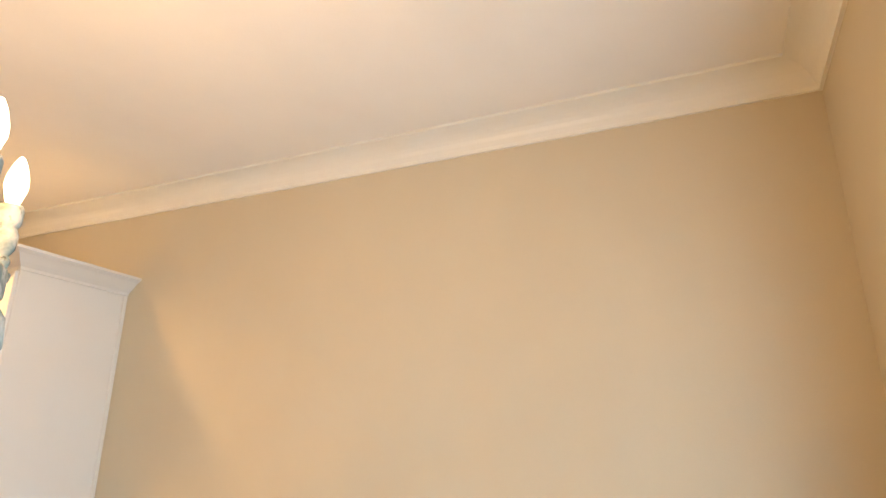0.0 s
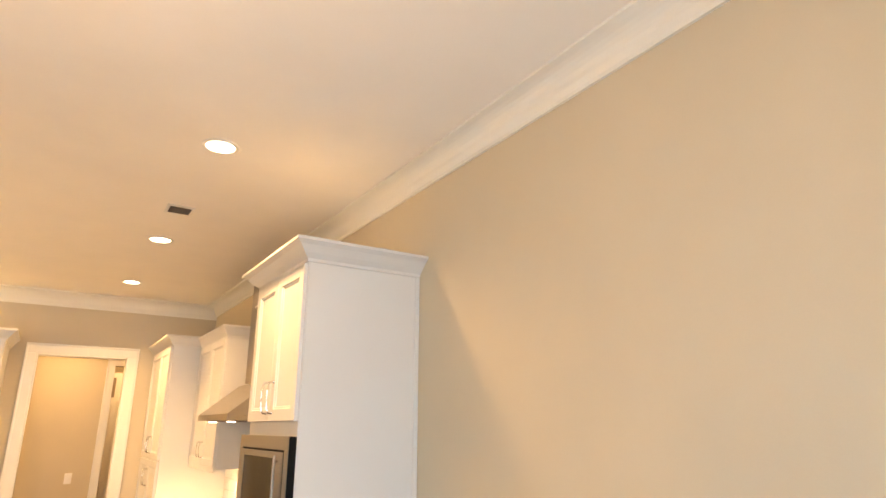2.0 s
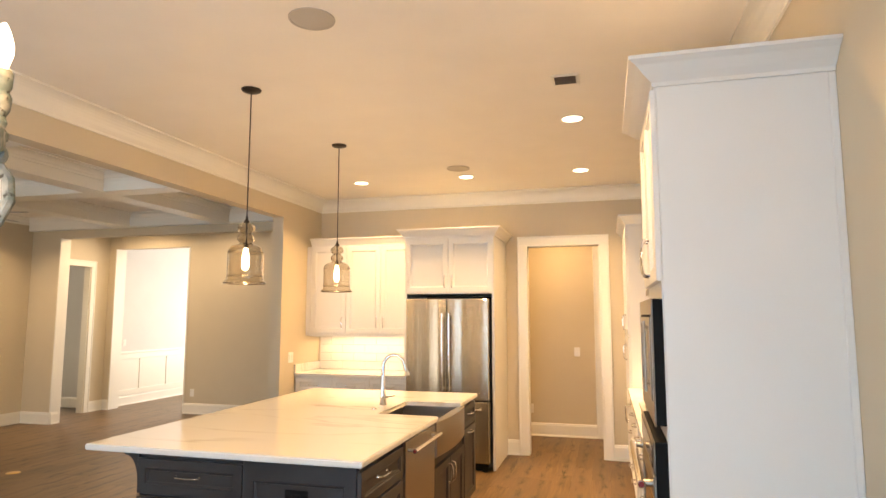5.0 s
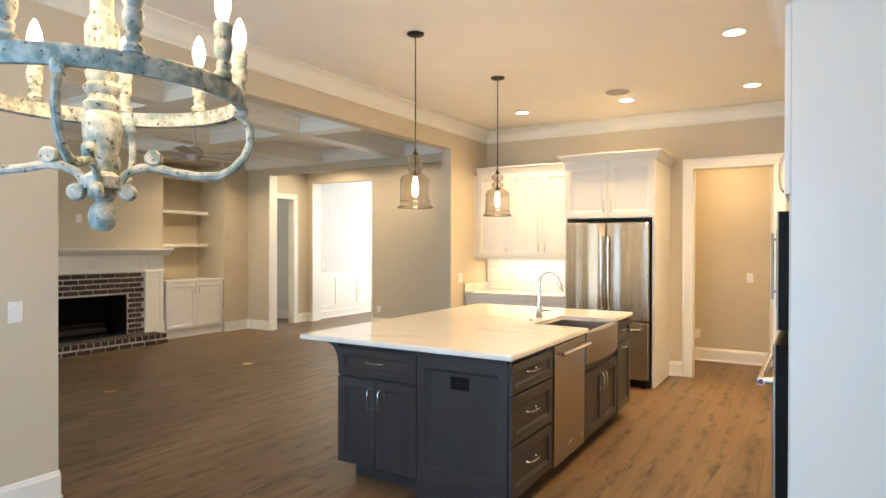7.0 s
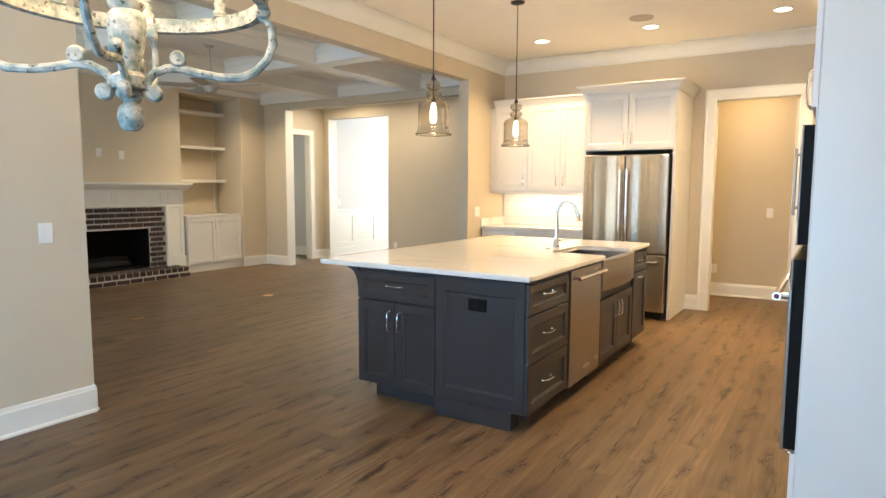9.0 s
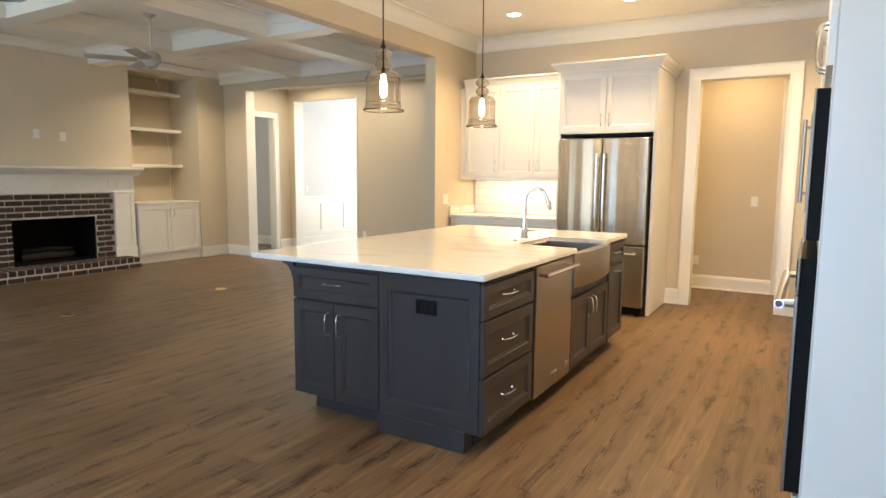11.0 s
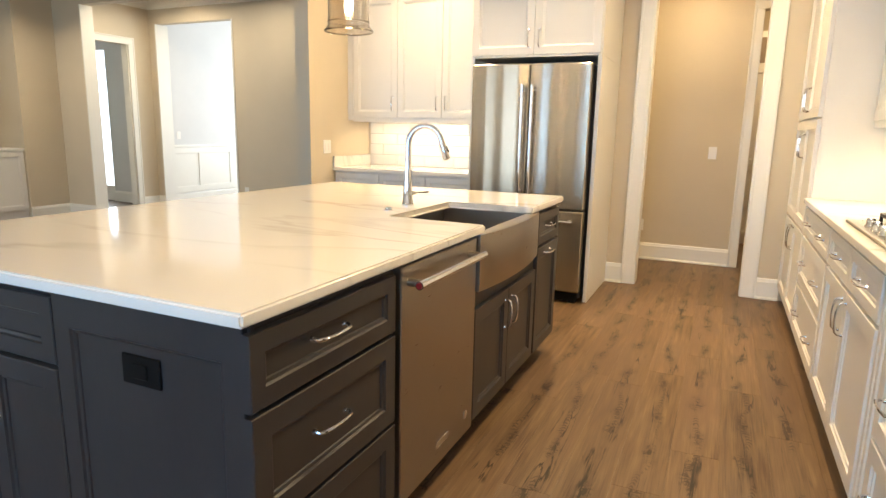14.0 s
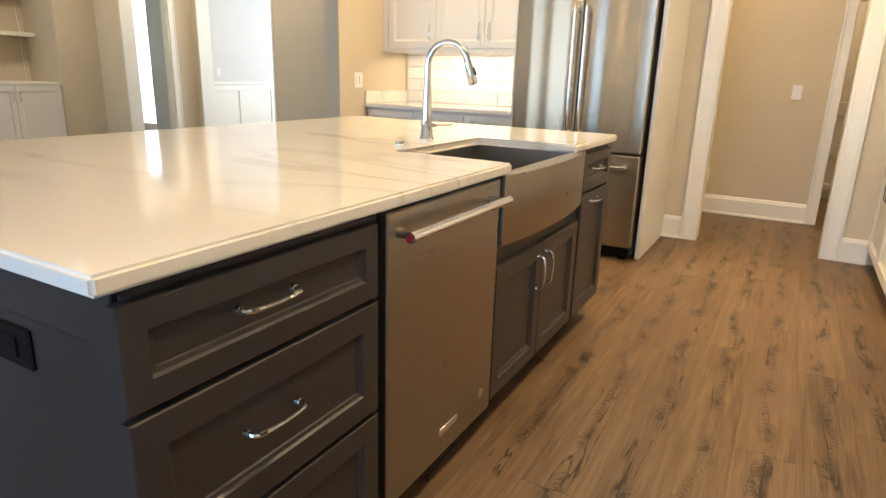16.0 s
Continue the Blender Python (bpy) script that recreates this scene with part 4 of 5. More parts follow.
tower = thing("oven_tower", (1.61, 3.42, 0), "tall white painted oven cabinet with a flared crown", "tall cabinet")
TY0, TY1 = 2.945, 3.72
boxpart("side_panel", (RX + 0.002, XR - 0.001, TY0, TY0 + 0.02, 0, 2.46), CAB, tower)
boxpart("face_stile", (RX - 0.004, RX + 0.0015, TY0 - 0.001, TY0 + 0.045, 0.11, 2.46), CAB, tower)
boxpart("body", (RX, XR - 0.001, TY0 + 0.021, TY1, 0.11, 2.459), CAB, tower)
boxpart("toe_kick", (RX + 0.07, XR - 0.001, TY0 + 0.021, TY1, 0, 0.11), CAB, tower)
boxpart("scribe", (1.889, XR - 0.001, TY0 - 0.008, TY0 - 0.0005, 0, 2.45), CAB, tower)
rdoor("door", 2.955, 3.330, 1.715, 2.445, tower, (3.287, 1.83, True, 0.15))
rdoor("door", 3.334, 3.705, 1.715, 2.445, tower, (3.377, 1.83, True, 0.15))
rdoor("drawer", 2.96, 3.705, 0.125, 0.345, tower, (3.33, 0.235, False, 0.15))
cabinet_crown(tower, R0, -TY1, -TY0, XR - RX - 0.002, 2.452, 2.548, 0.098, (True, True), CAB)

micro = thing("built_in_microwave", (1.55, 3.360, 1.18), "built-in stainless steel microwave with a dark glass window", "microwave")
MX = RX - 0.045
boxpart("case", (MX + 0.0062, RX - 0.0015, 2.945, 3.705, 1.188, 1.648), BLACK, micro, "black case edge", 0.002)
bm = bmesh.new()
for b in ((2.940, 3.710, 1.185, 1.262), (2.940, 3.710, 1.590, 1.650), (2.940, 2.985, 1.262, 1.590), (3.665, 3.710, 1.262, 1.590)):
    box(bm, MX, MX + 0.006, b[0], b[1], b[2], b[3], bev=0.002)
part("trim_frame", bm, STEEL, micro, "brushed steel trim frame")
boxpart("gap", (MX + 0.003, MX + 0.0059, 2.985, 3.665, 1.262, 1.590), BLACK, micro, "", 0)
bm = bmesh.new()
for b in ((2.995, 3.110, 1.272, 1.580), (3.610, 3.655, 1.272, 1.580), (3.110, 3.610, 1.272, 1.302), (3.110, 3.610, 1.552, 1.580)):
    box(bm, MX - 0.004, MX + 0.0025, b[0], b[1], b[2], b[3], bev=0.002)
md = part("door", bm, STEEL, micro, "brushed steel door frame")
boxpart("glass", (MX - 0.001, MX + 0.0024, 3.110, 3.610, 1.302, 1.560), DARKGLASS, md, "dark glass window", 0)
bm = bmesh.new()
tube(bm, [(MX - 0.020, 3.055, 1.30), (MX - 0.020, 3.055, 1.565)], 0.006, 10)
for z in (1.33, 1.54):
    tube(bm, [(MX, 3.055, z), (MX - 0.020, 3.055, z)], 0.005, 8)
part("handle", bm, STEEL, md, "", True)

oven = thing("wall_oven", (1.55, 3.360, 0.36), "built-in stainless steel wall oven with a dark glass door", "oven")
boxpart("case", (MX - 0.0015, RX - 0.0015, 2.945, 3.705, 0.365, 1.131), BLACK, oven, "black case edge", 0.002)
bm = bmesh.new()
box(bm, MX - 0.010, MX - 0.0018, 2.940, 3.710, 1.020, 1.133, bev=0.003)
cp = part("control_panel", bm, STEEL, oven, "brushed steel control panel")
boxpart("display", (MX - 0.0125, MX - 0.0098, 2.970, 3.680, 1.034, 1.120), DARKGLASS, cp, "dark glass display", 0.001)
bm = bmesh.new()
for b in ((2.940, 2.995, 0.36, 1.011), (3.655, 3.710, 0.36, 1.011), (2.995, 3.655, 0.36, 0.43), (2.995, 3.655, 0.925, 1.011)):
    box(bm, MX - 0.012, MX - 0.0018, b[0], b[1], b[2], b[3], bev=0.002)
od = part("door", bm, STEEL, oven, "brushed steel door frame")
boxpart("glass", (MX - 0.008, MX - 0.0018, 2.995, 3.655, 0.43, 0.925), DARKGLASS, od, "dark oven window", 0)
bar_handle(od, (MX - 0.012, 2.950, 0.980), (MX - 0.012, 3.700, 0.980), (-0.042, 0, 0), 0.015)

def base_unit(y0, y1, kind, label):
    c = thing("base_cabinet", ((RX + XR) / 2, (y0 + y1) / 2, 0), label, "base cabinet", "base cabinets along the side wall")
    boxpart("body", (RX, XR - 0.001, y0 + 0.001, y1 - 0.001, 0.11, 0.885), CAB, c)
    boxpart("toe_kick", (RX + 0.07, XR - 0.001, y0 + 0.001, y1 - 0.001, 0, 0.11), CAB, c)
    a, b, mid = y0 + 0.015, y1 - 0.015, (y0 + y1) / 2
    if kind == "drawers":
        for z0, z1 in ((0.715, 0.87), (0.425, 0.70), (0.125, 0.41)):
            rdoor("drawer", a, b, z0, z1, c, (mid - (b - a) * 0.28, (z0 + z1) / 2, False, 0.12))
            bm_ = pull(R0 @ Matrix.Translation((0, -0.021, 0)), -(mid + (b - a) * 0.28), (z0 + z1) / 2, False, 0.12)
            part("handle", bm_, CHROME, c, "chrome arched pull", True)
    else:
        rdoor("drawer", a, mid - 0.002, 0.715, 0.87, c, ((a + mid) / 2, 0.79, False, 0.12))
        rdoor("drawer", mid + 0.002, b, 0.715, 0.87, c, ((b + mid) / 2, 0.79, False, 0.12))
        rdoor("door", a, mid - 0.002, 0.125, 0.70, c, (mid - 0.04, 0.60, True, 0.125))
        rdoor("door", mid + 0.002, b, 0.125, 0.70, c, (mid + 0.04, 0.60, True, 0.125))
    return c


base_unit(3.722, 4.45, "drawers", "white painted three-drawer base cabinet beside the ovens")
base_unit(4.56, 5.62, "doors", "white painted two-door base cabinet under the cooktop")
base_unit(5.62, 6.60, "drawers", "white painted three-drawer base cabinet beside the pantry")
post = thing("filler_post", (RX, 4.505, 0), "white painted fluted filler post between base cabinets", "filler post")
boxpart("body", (RX - 0.012, XR - 0.001, 4.452, 4.558, 0.0, 0.885), CAB, post)
for y0 in (4.468, 4.514):
    boxpart("fillet", (RX - 0.020, RX - 0.0118, y0, y0 + 0.028, 0.13, 0.87), CAB, post)
top3 = thing("side_worktop", (1.6, 5.23, 0.888), "white quartz worktop along the side wall", "worktop")
boxpart("slab", (1.268, XR - 0.001, 3.722, 6.599, 0.888, 0.92), QUARTZ, top3, "", 0.003)

cook = thing("gas_cooktop", (1.59, 5.05, 0.92), "stainless steel gas cooktop with black iron grates", "cooktop")
CY0, CY1 = 4.62, 5.50
boxpart("tray", (1.315, 1.83, CY0, CY1, 0.9205, 0.932), STEEL, cook, "", 0.004)
for i in range(3):
    y0 = CY0 + 0.03 + i * 0.28
    bm = bmesh.new()
    for y in (y0, y0 + 0.13, y0 + 0.255):
        box(bm, 1.43, 1.81, y, y + 0.012, 0.957, 0.972, bev=0.003)
    for x in (1.43, 1.615, 1.798):
        box(bm, x, x + 0.012, y0, y0 + 0.267, 0.955, 0.970, bev=0.003)
    for x in (1.435, 1.80):
        for y in (y0 + 0.006, y0 + 0.26):
            box(bm, x - 0.006, x + 0.006, y - 0.006, y + 0.006, 0.932, 0.957)
    part("grate", bm, IRON, cook, "black cast iron grate")
for x, y in ((1.53, 4.76), (1.71, 4.76), (1.62, 5.06), (1.53, 5.36), (1.71, 5.36)):
    bm = bmesh.new()
    lathe(bm, [(0, 0), (0.045, 0), (0.045, 0.008), (0.03, 0.012), (0.03, 0.018), (0, 0.019)], (x, y, 0.932), 16)
    part("burner", bm, IRON, cook, "", True)
for k in range(5):
    bm = bmesh.new()
    lathe(bm, [(0, 0), (0.022, 0), (0.020, 0.006), (0.017, 0.010), (0.015, 0.034), (0, 0.036)], (1.365, 4.82 + k * 0.115, 0.932), 16)
    part("knob", bm, CHROME, cook, "chrome knob", True)

hood = thing("range_hood", (1.65, 5.08, 1.73), "stainless steel wedge range hood over the cooktop", "range hood")
HY0, HY1 = 4.62, 5.56
bm = bmesh.new()
prism(bm, [(1.395, 1.735), (XR - 0.001, 1.735), (XR - 0.001, 2.02), (1.70, 2.02), (1.395, 1.778)], HY0, HY1, "y")
part("canopy", bm, STEEL, hood, "brushed steel sloping canopy")
boxpart("chimney", (1.66, XR - 0.001, 4.93, 5.25, 2.02, CEIL - 0.13), STEEL, hood)
boxpart("filter", (1.45, 1.85, 4.70, 5.48, 1.728, 1.7345), VENT, hood, "", 0)
for y in (4.80, 5.38):
    bm = bmesh.new()
    lathe(bm, [(0, 0), (0.03, 0), (0.03, 0.006), (0, 0.006)], (1.47, y, 1.7215), 14)
    part("lamp", bm, CANGLOW, hood)

W0 = facing(1.575, 0, -90)
def side_upper(y0, y1, label, doors):
    c = thing("wall_cabinet", (1.74, (y0 + y1) / 2, 1.345), label, "wall cabinet", "wall cabinets along the side wall")
    boxpart("body", (1.576, XR - 0.001, y0, y1, 1.36, 2.43), CAB, c)
    boxpart("light_rail", (1.562, 1.58, y0, y1, 1.335, 1.375), CAB, c)
    w = (y1 - y0) / doors
    for k in range(doors):
        a, b = y0 + k * w + 0.006, y0 + (k + 1) * w - 0.006
        rdoor("door", a, b, 1.375, 2.42, c, ((b - 0.045) if k == 0 else (a + 0.045), 1.50, True, 0.125), m=W0)
    cabinet_crown(c, W0, -y1, -y0, 0.338, 2.425, 2.525, 0.065, (False, y0 > 5), CAB)
    return c


side_upper(3.725, 4.60, "white painted wall cabinet between the oven tower and the hood", 2)
side_upper(5.60, 6.598, "white painted two-door wall cabinet between the hood and the pantry", 2)

pantry = thing("pantry_cabinet", (1.61, 7.18, 0), "tall white painted pantry cabinet beside the doorway", "tall cabinet")
boxpart("body", (RX, XR - 0.001, 6.602, YB - 0.001, 0.11, 2.45), CAB, pantry)
boxpart("toe_kick", (RX + 0.07, XR - 0.001, 6.602, YB - 0.001, 0, 0.11), CAB, pantry)
for a, b, hy in ((6.625, 7.168, 7.12), (7.172, 7.715, 7.22)):
    rdoor("door", a, b, 1.395, 2.435, pantry, (hy, 1.52, True, 0.15))
    rdoor("door", a, b, 0.715, 1.38, pantry, (hy, 1.22, True, 0.15))
    rdoor("door", a, b, 0.125, 0.70, pantry, (hy, 0.60, True, 0.15))
cabinet_crown(pantry, R0, -YB + 0.001, -6.602, XR - RX - 0.002, 2.44, 2.54, 0.08, (False, True), CAB)

# ---- ceiling fixtures ----
# The last one is unseen, added in the coffer to go with its extra light
for cx, cy in CANS + [(-6.55, 6.85)]:
    c = thing("recessed_light", (cx, cy, CEIL), "round white recessed ceiling light, switched on", "recessed light", "recessed lights")
    bm = bmesh.new()
    lathe(bm, [(0.070, 0.0), (0.092, 0.0), (0.094, -0.004), (0.088, -0.008), (0.072, -0.006), (0.070, 0.0)], (cx, cy, CEIL - 0.0005), 32)
    part("trim_ring", bm, TRIM, c, "", True)
    bm = bmesh.new()
    lathe(bm, [(0, -0.003), (0.070, -0.003), (0.070, 0.0), (0, 0.0)], (cx, cy, CEIL - 0.001), 28)
    part("diffuser", bm, CANGLOW, c, "glowing diffuser")
for sx, sy in ((-0.28, 3.20), (-0.305, 6.42)):
    c = thing("ceiling_speaker", (sx, sy, CEIL), "round beige ceiling speaker with a mesh grille", "speaker", "ceiling speakers")
    bm = bmesh.new()
    lathe(bm, [(0, -0.006), (0.095, -0.006), (0.105, -0.004), (0.105, 0.0), (0, 0.0)], (sx, sy, CEIL - 0.001), 36)
    part("grille", bm, SPEAKER, c, "", True)
    bm = bmesh.new()
    lathe(bm, [(0.105, 0.0), (0.116, 0.0), (0.115, -0.006), (0.106, -0.007), (0.105, 0.0)], (sx, sy, CEIL - 0.0005), 36)
    part("rim", bm, SPEAKER, c, "", True)
vent = thing("air_vent", (0.89, 4.33, CEIL), "small rectangular ceiling air vent with dark slats", "air vent")
boxpart("backing", (0.825, 0.955, 4.265, 4.395, CEIL - 0.003, CEIL - 0.0005), VENT, vent, "", 0)
bm = bmesh.new()
for b in ((0.805, 0.825, 4.24, 4.42), (0.955, 0.975, 4.24, 4.42), (0.825, 0.955, 4.24, 4.265), (0.825, 0.955, 4.395, 4.42)):
    box(bm, b[0], b[1], b[2], b[3], CEIL - 0.008, CEIL - 0.0005, bev=0.002)
part("frame", bm, TRIM, vent)
for k in range(6):
    bm = bmesh.new()
    box(bm, -0.065, 0.065, -0.008, 0.008, -0.001, 0.001, m=pose(0.89, 4.278 + k * 0.021, CEIL - 0.008, 35, 0, 0))
    part("slat", bm, VENT, vent)

# ---- pendants over the island ----
def pendant():
    x, y = -1.11, 3.975
    p = thing("pendant_light", (x, y, CEIL), "smoked glass bell pendant light on a dark cord, lit", "pendant light", "pendants over the island")
    bm_ = bmesh.new()
    lathe(bm_, [(0, -0.022), (0.02, -0.022), (0.055, -0.014), (0.064, -0.006), (0.064, 0), (0, 0)], (x, y, CEIL - 0.0005), 28)
    part("canopy", bm_, BRONZE, p, "dark bronze canopy", True)
    bm_ = bmesh.new()
    tube(bm_, [(x, y, CEIL - 0.02), (x, y, 2.20)], 0.0042, 8)
    part("cord", bm_, BRONZE, p, "dark cord")
    bm_ = bmesh.new()
    lathe(bm_, [(0, 0.036), (0.007, 0.034), (0.009, 0.014), (0.018, 0.002), (0.020, -0.008), (0, -0.008)], (x, y, 2.185), 20)
    part("cap", bm_, BRONZE, p, "dark bronze cap", True)
    outer = [(0.020, 2.177), (0.048, 2.160), (0.056, 2.140), (0.048, 2.118), (0.028, 2.108), (0.036, 2.100), (0.052, 2.085), (0.055, 2.068), (0.044, 2.052),
             (0.036, 2.046), (0.060, 2.034), (0.092, 2.020), (0.107, 2.000), (0.111, 1.975), (0.111, 1.835), (0.114, 1.815), (0.126, 1.800), (0.130, 1.796), (0.131, 1.790), (0.128, 1.786)]
    inner = [(max(r - 0.0038, 0.006), z - 0.0008) for r, z in reversed(outer)]
    bm_ = bmesh.new()
    lathe(bm_, outer + inner, (x, y, 0), 32)
    g = part("shade", bm_, SMOKE, p, "smoked glass bell shade", True)
    g.visible_shadow = False
    for r_, z_, w_ in ((0.130, 1.789, 0.0042), (0.1125, 1.835, 0.0028), (0.112, 1.985, 0.0028)):
        bm_ = bmesh.new()
        lathe(bm_, [(r_ + w_ * math.cos(a_), z_ + w_ * math.sin(a_)) for a_ in [k_ * math.pi / 4 for k_ in range(9)]], (x, y, 0), 32)
        q_ = part("rim", bm_, SMOKE, g, "thick glass rim", True)
        q_.visible_shadow = False
    bm_ = bmesh.new()
    lathe(bm_, [(0, 0.195), (0.006, 0.195), (0.006, 0.08), (0.010, 0.07), (0.014, 0.05), (0.017, 0.03), (0, 0.03)], (x, y, 1.982), 16)
    part("socket", bm_, BRONZE, p, "", True)
    bm_ = bmesh.new()
    lathe(bm_, [(0.012, 0.032), (0.014, 0.012), (0.021, -0.020), (0.024, -0.060), (0.022, -0.095), (0.012, -0.112), (0, -0.117)], (x, y, 1.985), 16)
    b_ = part("bulb", bm_, BULB, p, "glowing tubular filament bulb", True)
    b_.visible_shadow = False
    return p


pend = pendant()
copy_thing(pend, pose(-1.11, 5.34, CEIL))

# ---- chandelier ----
CHX, CHY, CHR, CHZ = -0.203, 1.150, 0.374, 1.922
CHM = Matrix.Translation((CHX, CHY, 1.549)) @ Matrix.Diagonal((0.927, 0.927, 1.03, 1)) @ Matrix.Translation((-CHX, -CHY, -1.578))
def distressed():
    m = bpy.data.materials.new("distressed_whitewash")
    m.use_nodes = True
    n, l = m.node_tree.nodes, m.node_tree.links
    b = n["Principled BSDF"]
    geo = n.new("ShaderNodeNewGeometry")
    a, c = n.new("ShaderNodeTexNoise"), n.new("ShaderNodeTexNoise")
    a.inputs["Scale"].default_value, a.inputs["Detail"].default_value = 34, 8
    c.inputs["Scale"].default_value, c.inputs["Detail"].default_value = 70, 6
    for t in (a, c):
        l.new(geo.outputs["Position"], t.inputs["Vector"])
    # Teal is patina and, in part, the daylight's tint put into the colour
    r = n.new("ShaderNodeValToRGB")
    r.color_ramp.elements[0].position, r.color_ramp.elements[0].color = 0.40, (0.15, 0.19, 0.17, 1)
    r.color_ramp.elements[1].position, r.color_ramp.elements[1].color = 0.62, (0.40, 0.375, 0.32, 1)
    l.new(a.outputs["Fac"], r.inputs[0])
    k = n.new("ShaderNodeValToRGB")
    k.color_ramp.elements[0].position, k.color_ramp.elements[0].color = 0.33, (0.20, 0.17, 0.13, 1)
    k.color_ramp.elements[1].position, k.color_ramp.elements[1].color = 0.41, (1, 1, 1, 1)
    l.new(c.outputs["Fac"], k.inputs[0])
    mx = n.new("ShaderNodeMix")
    mx.data_type, mx.blend_type = "RGBA", "MULTIPLY"
    mx.inputs["Factor"].default_value = 1.0
    l.new(r.outputs[0], mx.inputs["A"])
    l.new(k.outputs[0], mx.inputs["B"])
    l.new(mx.outputs["Result"], b.inputs["Base Color"])
    b.inputs["Roughness"].default_value = 0.75
    bp = n.new("ShaderNodeBump")
    bp.inputs["Strength"].default_value, bp.inputs["Distance"].default_value = 0.4, 0.002
    l.new(c.outputs["Fac"], bp.inputs["Height"])
    l.new(bp.outputs[0], b.inputs["Normal"])
    return m


WASH = distressed()
ch = thing("chandelier", (CHX, CHY, CEIL), "whitewashed wooden ring chandelier with turned candles and scroll arms", "chandelier")


def cpart(name, bm_, material, parent, label="", rounded=False):
    bmesh.ops.transform(bm_, matrix=CHM, verts=bm_.verts)
    return part(name, bm_, material, parent, label, rounded)


bm = bmesh.new()
lathe(bm, [(CHR - 0.018, 0.020), (CHR + 0.006, 0.022), (CHR + 0.010, 0.016), (CHR + 0.010, -0.016), (CHR + 0.006, -0.022), (CHR - 0.018, -0.020), (CHR - 0.018, 0.020)], (CHX, CHY, CHZ), 72)
cpart("ring", bm, WASH, ch, "", True)
bm = bmesh.new()
lathe(bm, [(0, 1.605), (0.018, 1.575 + 0.003), (0.031, 1.590), (0.036, 1.612), (0.031, 1.635), (0.018, 1.648), (0.020, 1.656), (0.034, 1.664), (0.036, 1.672), (0.030, 1.680),
           (0.046, 1.684), (0.048, 1.712), (0.040, 1.718), (0.026, 1.726), (0.030, 1.748), (0.043, 1.785), (0.050, 1.825), (0.050, 1.862), (0.038, 1.876), (0.046, 1.886), (0.048, 1.896),
           (0.036, 1.908), (0.034, 1.918), (0.046, 1.928), (0.048, 1.938), (0.036, 1.950), (0.040, 1.958), (0.044, 1.972), (0.032, 1.988), (0.032, 2.02), (0.042, 2.04), (0.044, 2.09), (0.030, 2.12), (0.026, 2.30), (0.034, 2.32), (0.020, 2.36), (0, 2.37)], (CHX, CHY, 0), 24)
cpart("column", bm, WASH, ch, "turned whitewashed wooden column", True)
bm = bmesh.new()
for k in range(20):
    z = 2.21 + k * 0.043
    lathe(bm, [(0.010, 0.003), (0.013, 0.0), (0.010, -0.003), (0.007, 0.0), (0.010, 0.003)], (0, 0, 0), 12, pose(CHX, CHY, z + 0.01, 90, 0, 90 * (k % 2)) @ Matrix.Diagonal((1, 1.9, 1, 1)))
part("chain", bm, BRONZE, ch, "dark chain")
bm = bmesh.new()
lathe(bm, [(0, -0.03), (0.02, -0.03), (0.055, -0.018), (0.065, 0), (0, 0)], (CHX, CHY, CEIL - 0.0005), 24)
part("canopy", bm, BRONZE, ch, "", True)


for k in range(4):
    ang = radians(47 + 90 * k)
    q = Matrix.Translation((CHX, CHY, 0)) @ Matrix.Rotation(ang, 4, "Z")
    path = [(0.066, 1.653), (0.056, 1.640), (0.046, 1.655), (0.044, 1.680), (0.060, 1.700), (0.092, 1.715), (0.130, 1.716), (0.170, 1.706), (0.225, 1.698), (0.281, 1.699), (0.320, 1.718), (0.352, 1.755), (0.367, 1.795), (0.364, 1.835), (0.350, 1.855), (0.335, 1.864)]
    bm = bmesh.new()
    tube(bm, [(u, 0, z) for u, z in path], [0.010, 0.011, 0.011] + [0.0115] * 10 + [0.011, 0.011, 0.010], 8, flat=0.85, m=q)
    arm = part("arm", bm, WASH, ch, "scrolled whitewashed arm", True)
    for u, z in ((0.060, 1.648), (0.122, 1.740), (0.340, 1.880)):
        bm = bmesh.new()
        lathe(bm, [(0, -0.014), (0.017, -0.014), (0.022, -0.008), (0.022, 0.008), (0.017, 0.014), (0, 0.014)], (0, 0, 0), 18, q @ Matrix.Translation((u, 0, z)) @ pose(0, 0, 0, 90, 0, 0))
        part("scroll", bm, WASH, arm, "", True)
for k in range(9):
    ang = radians(20 + 40 * k)
    x, y = CHX + (CHR - 0.004) * math.cos(ang), CHY + (CHR - 0.004) * math.sin(ang)
    bm = bmesh.new()
    lathe(bm, [(0, 0.0), (0.022, 0.0), (0.024, 0.012), (0.015, 0.022), (0.019, 0.034), (0.014, 0.044), (0.022, 0.058), (0.024, 0.082), (0.018, 0.094), (0.023, 0.104), (0.024, 0.128), (0.020, 0.136), (0, 0.136)], (x, y, CHZ + 0.021), 18)
    cd = cpart("candle", bm, WASH, ch, "turned whitewashed candle holder", True)
    bm = bmesh.new()
    lathe(bm, [(0.010, 0), (0.014, 0.010), (0.021, 0.034), (0.020, 0.052), (0.013, 0.076), (0.005, 0.092), (0, 0.095)], (x, y, CHZ + 0.157), 16)
    b = cpart("bulb", bm, CANDLEBULB, cd, "glowing candle bulb", True)
    b.visible_shadow = False
    point("candle_lamp", CHM @ Vector((x, y, CHZ + 0.20)), CANDLE_W, (1.0, 0.74, 0.46), 0.02)

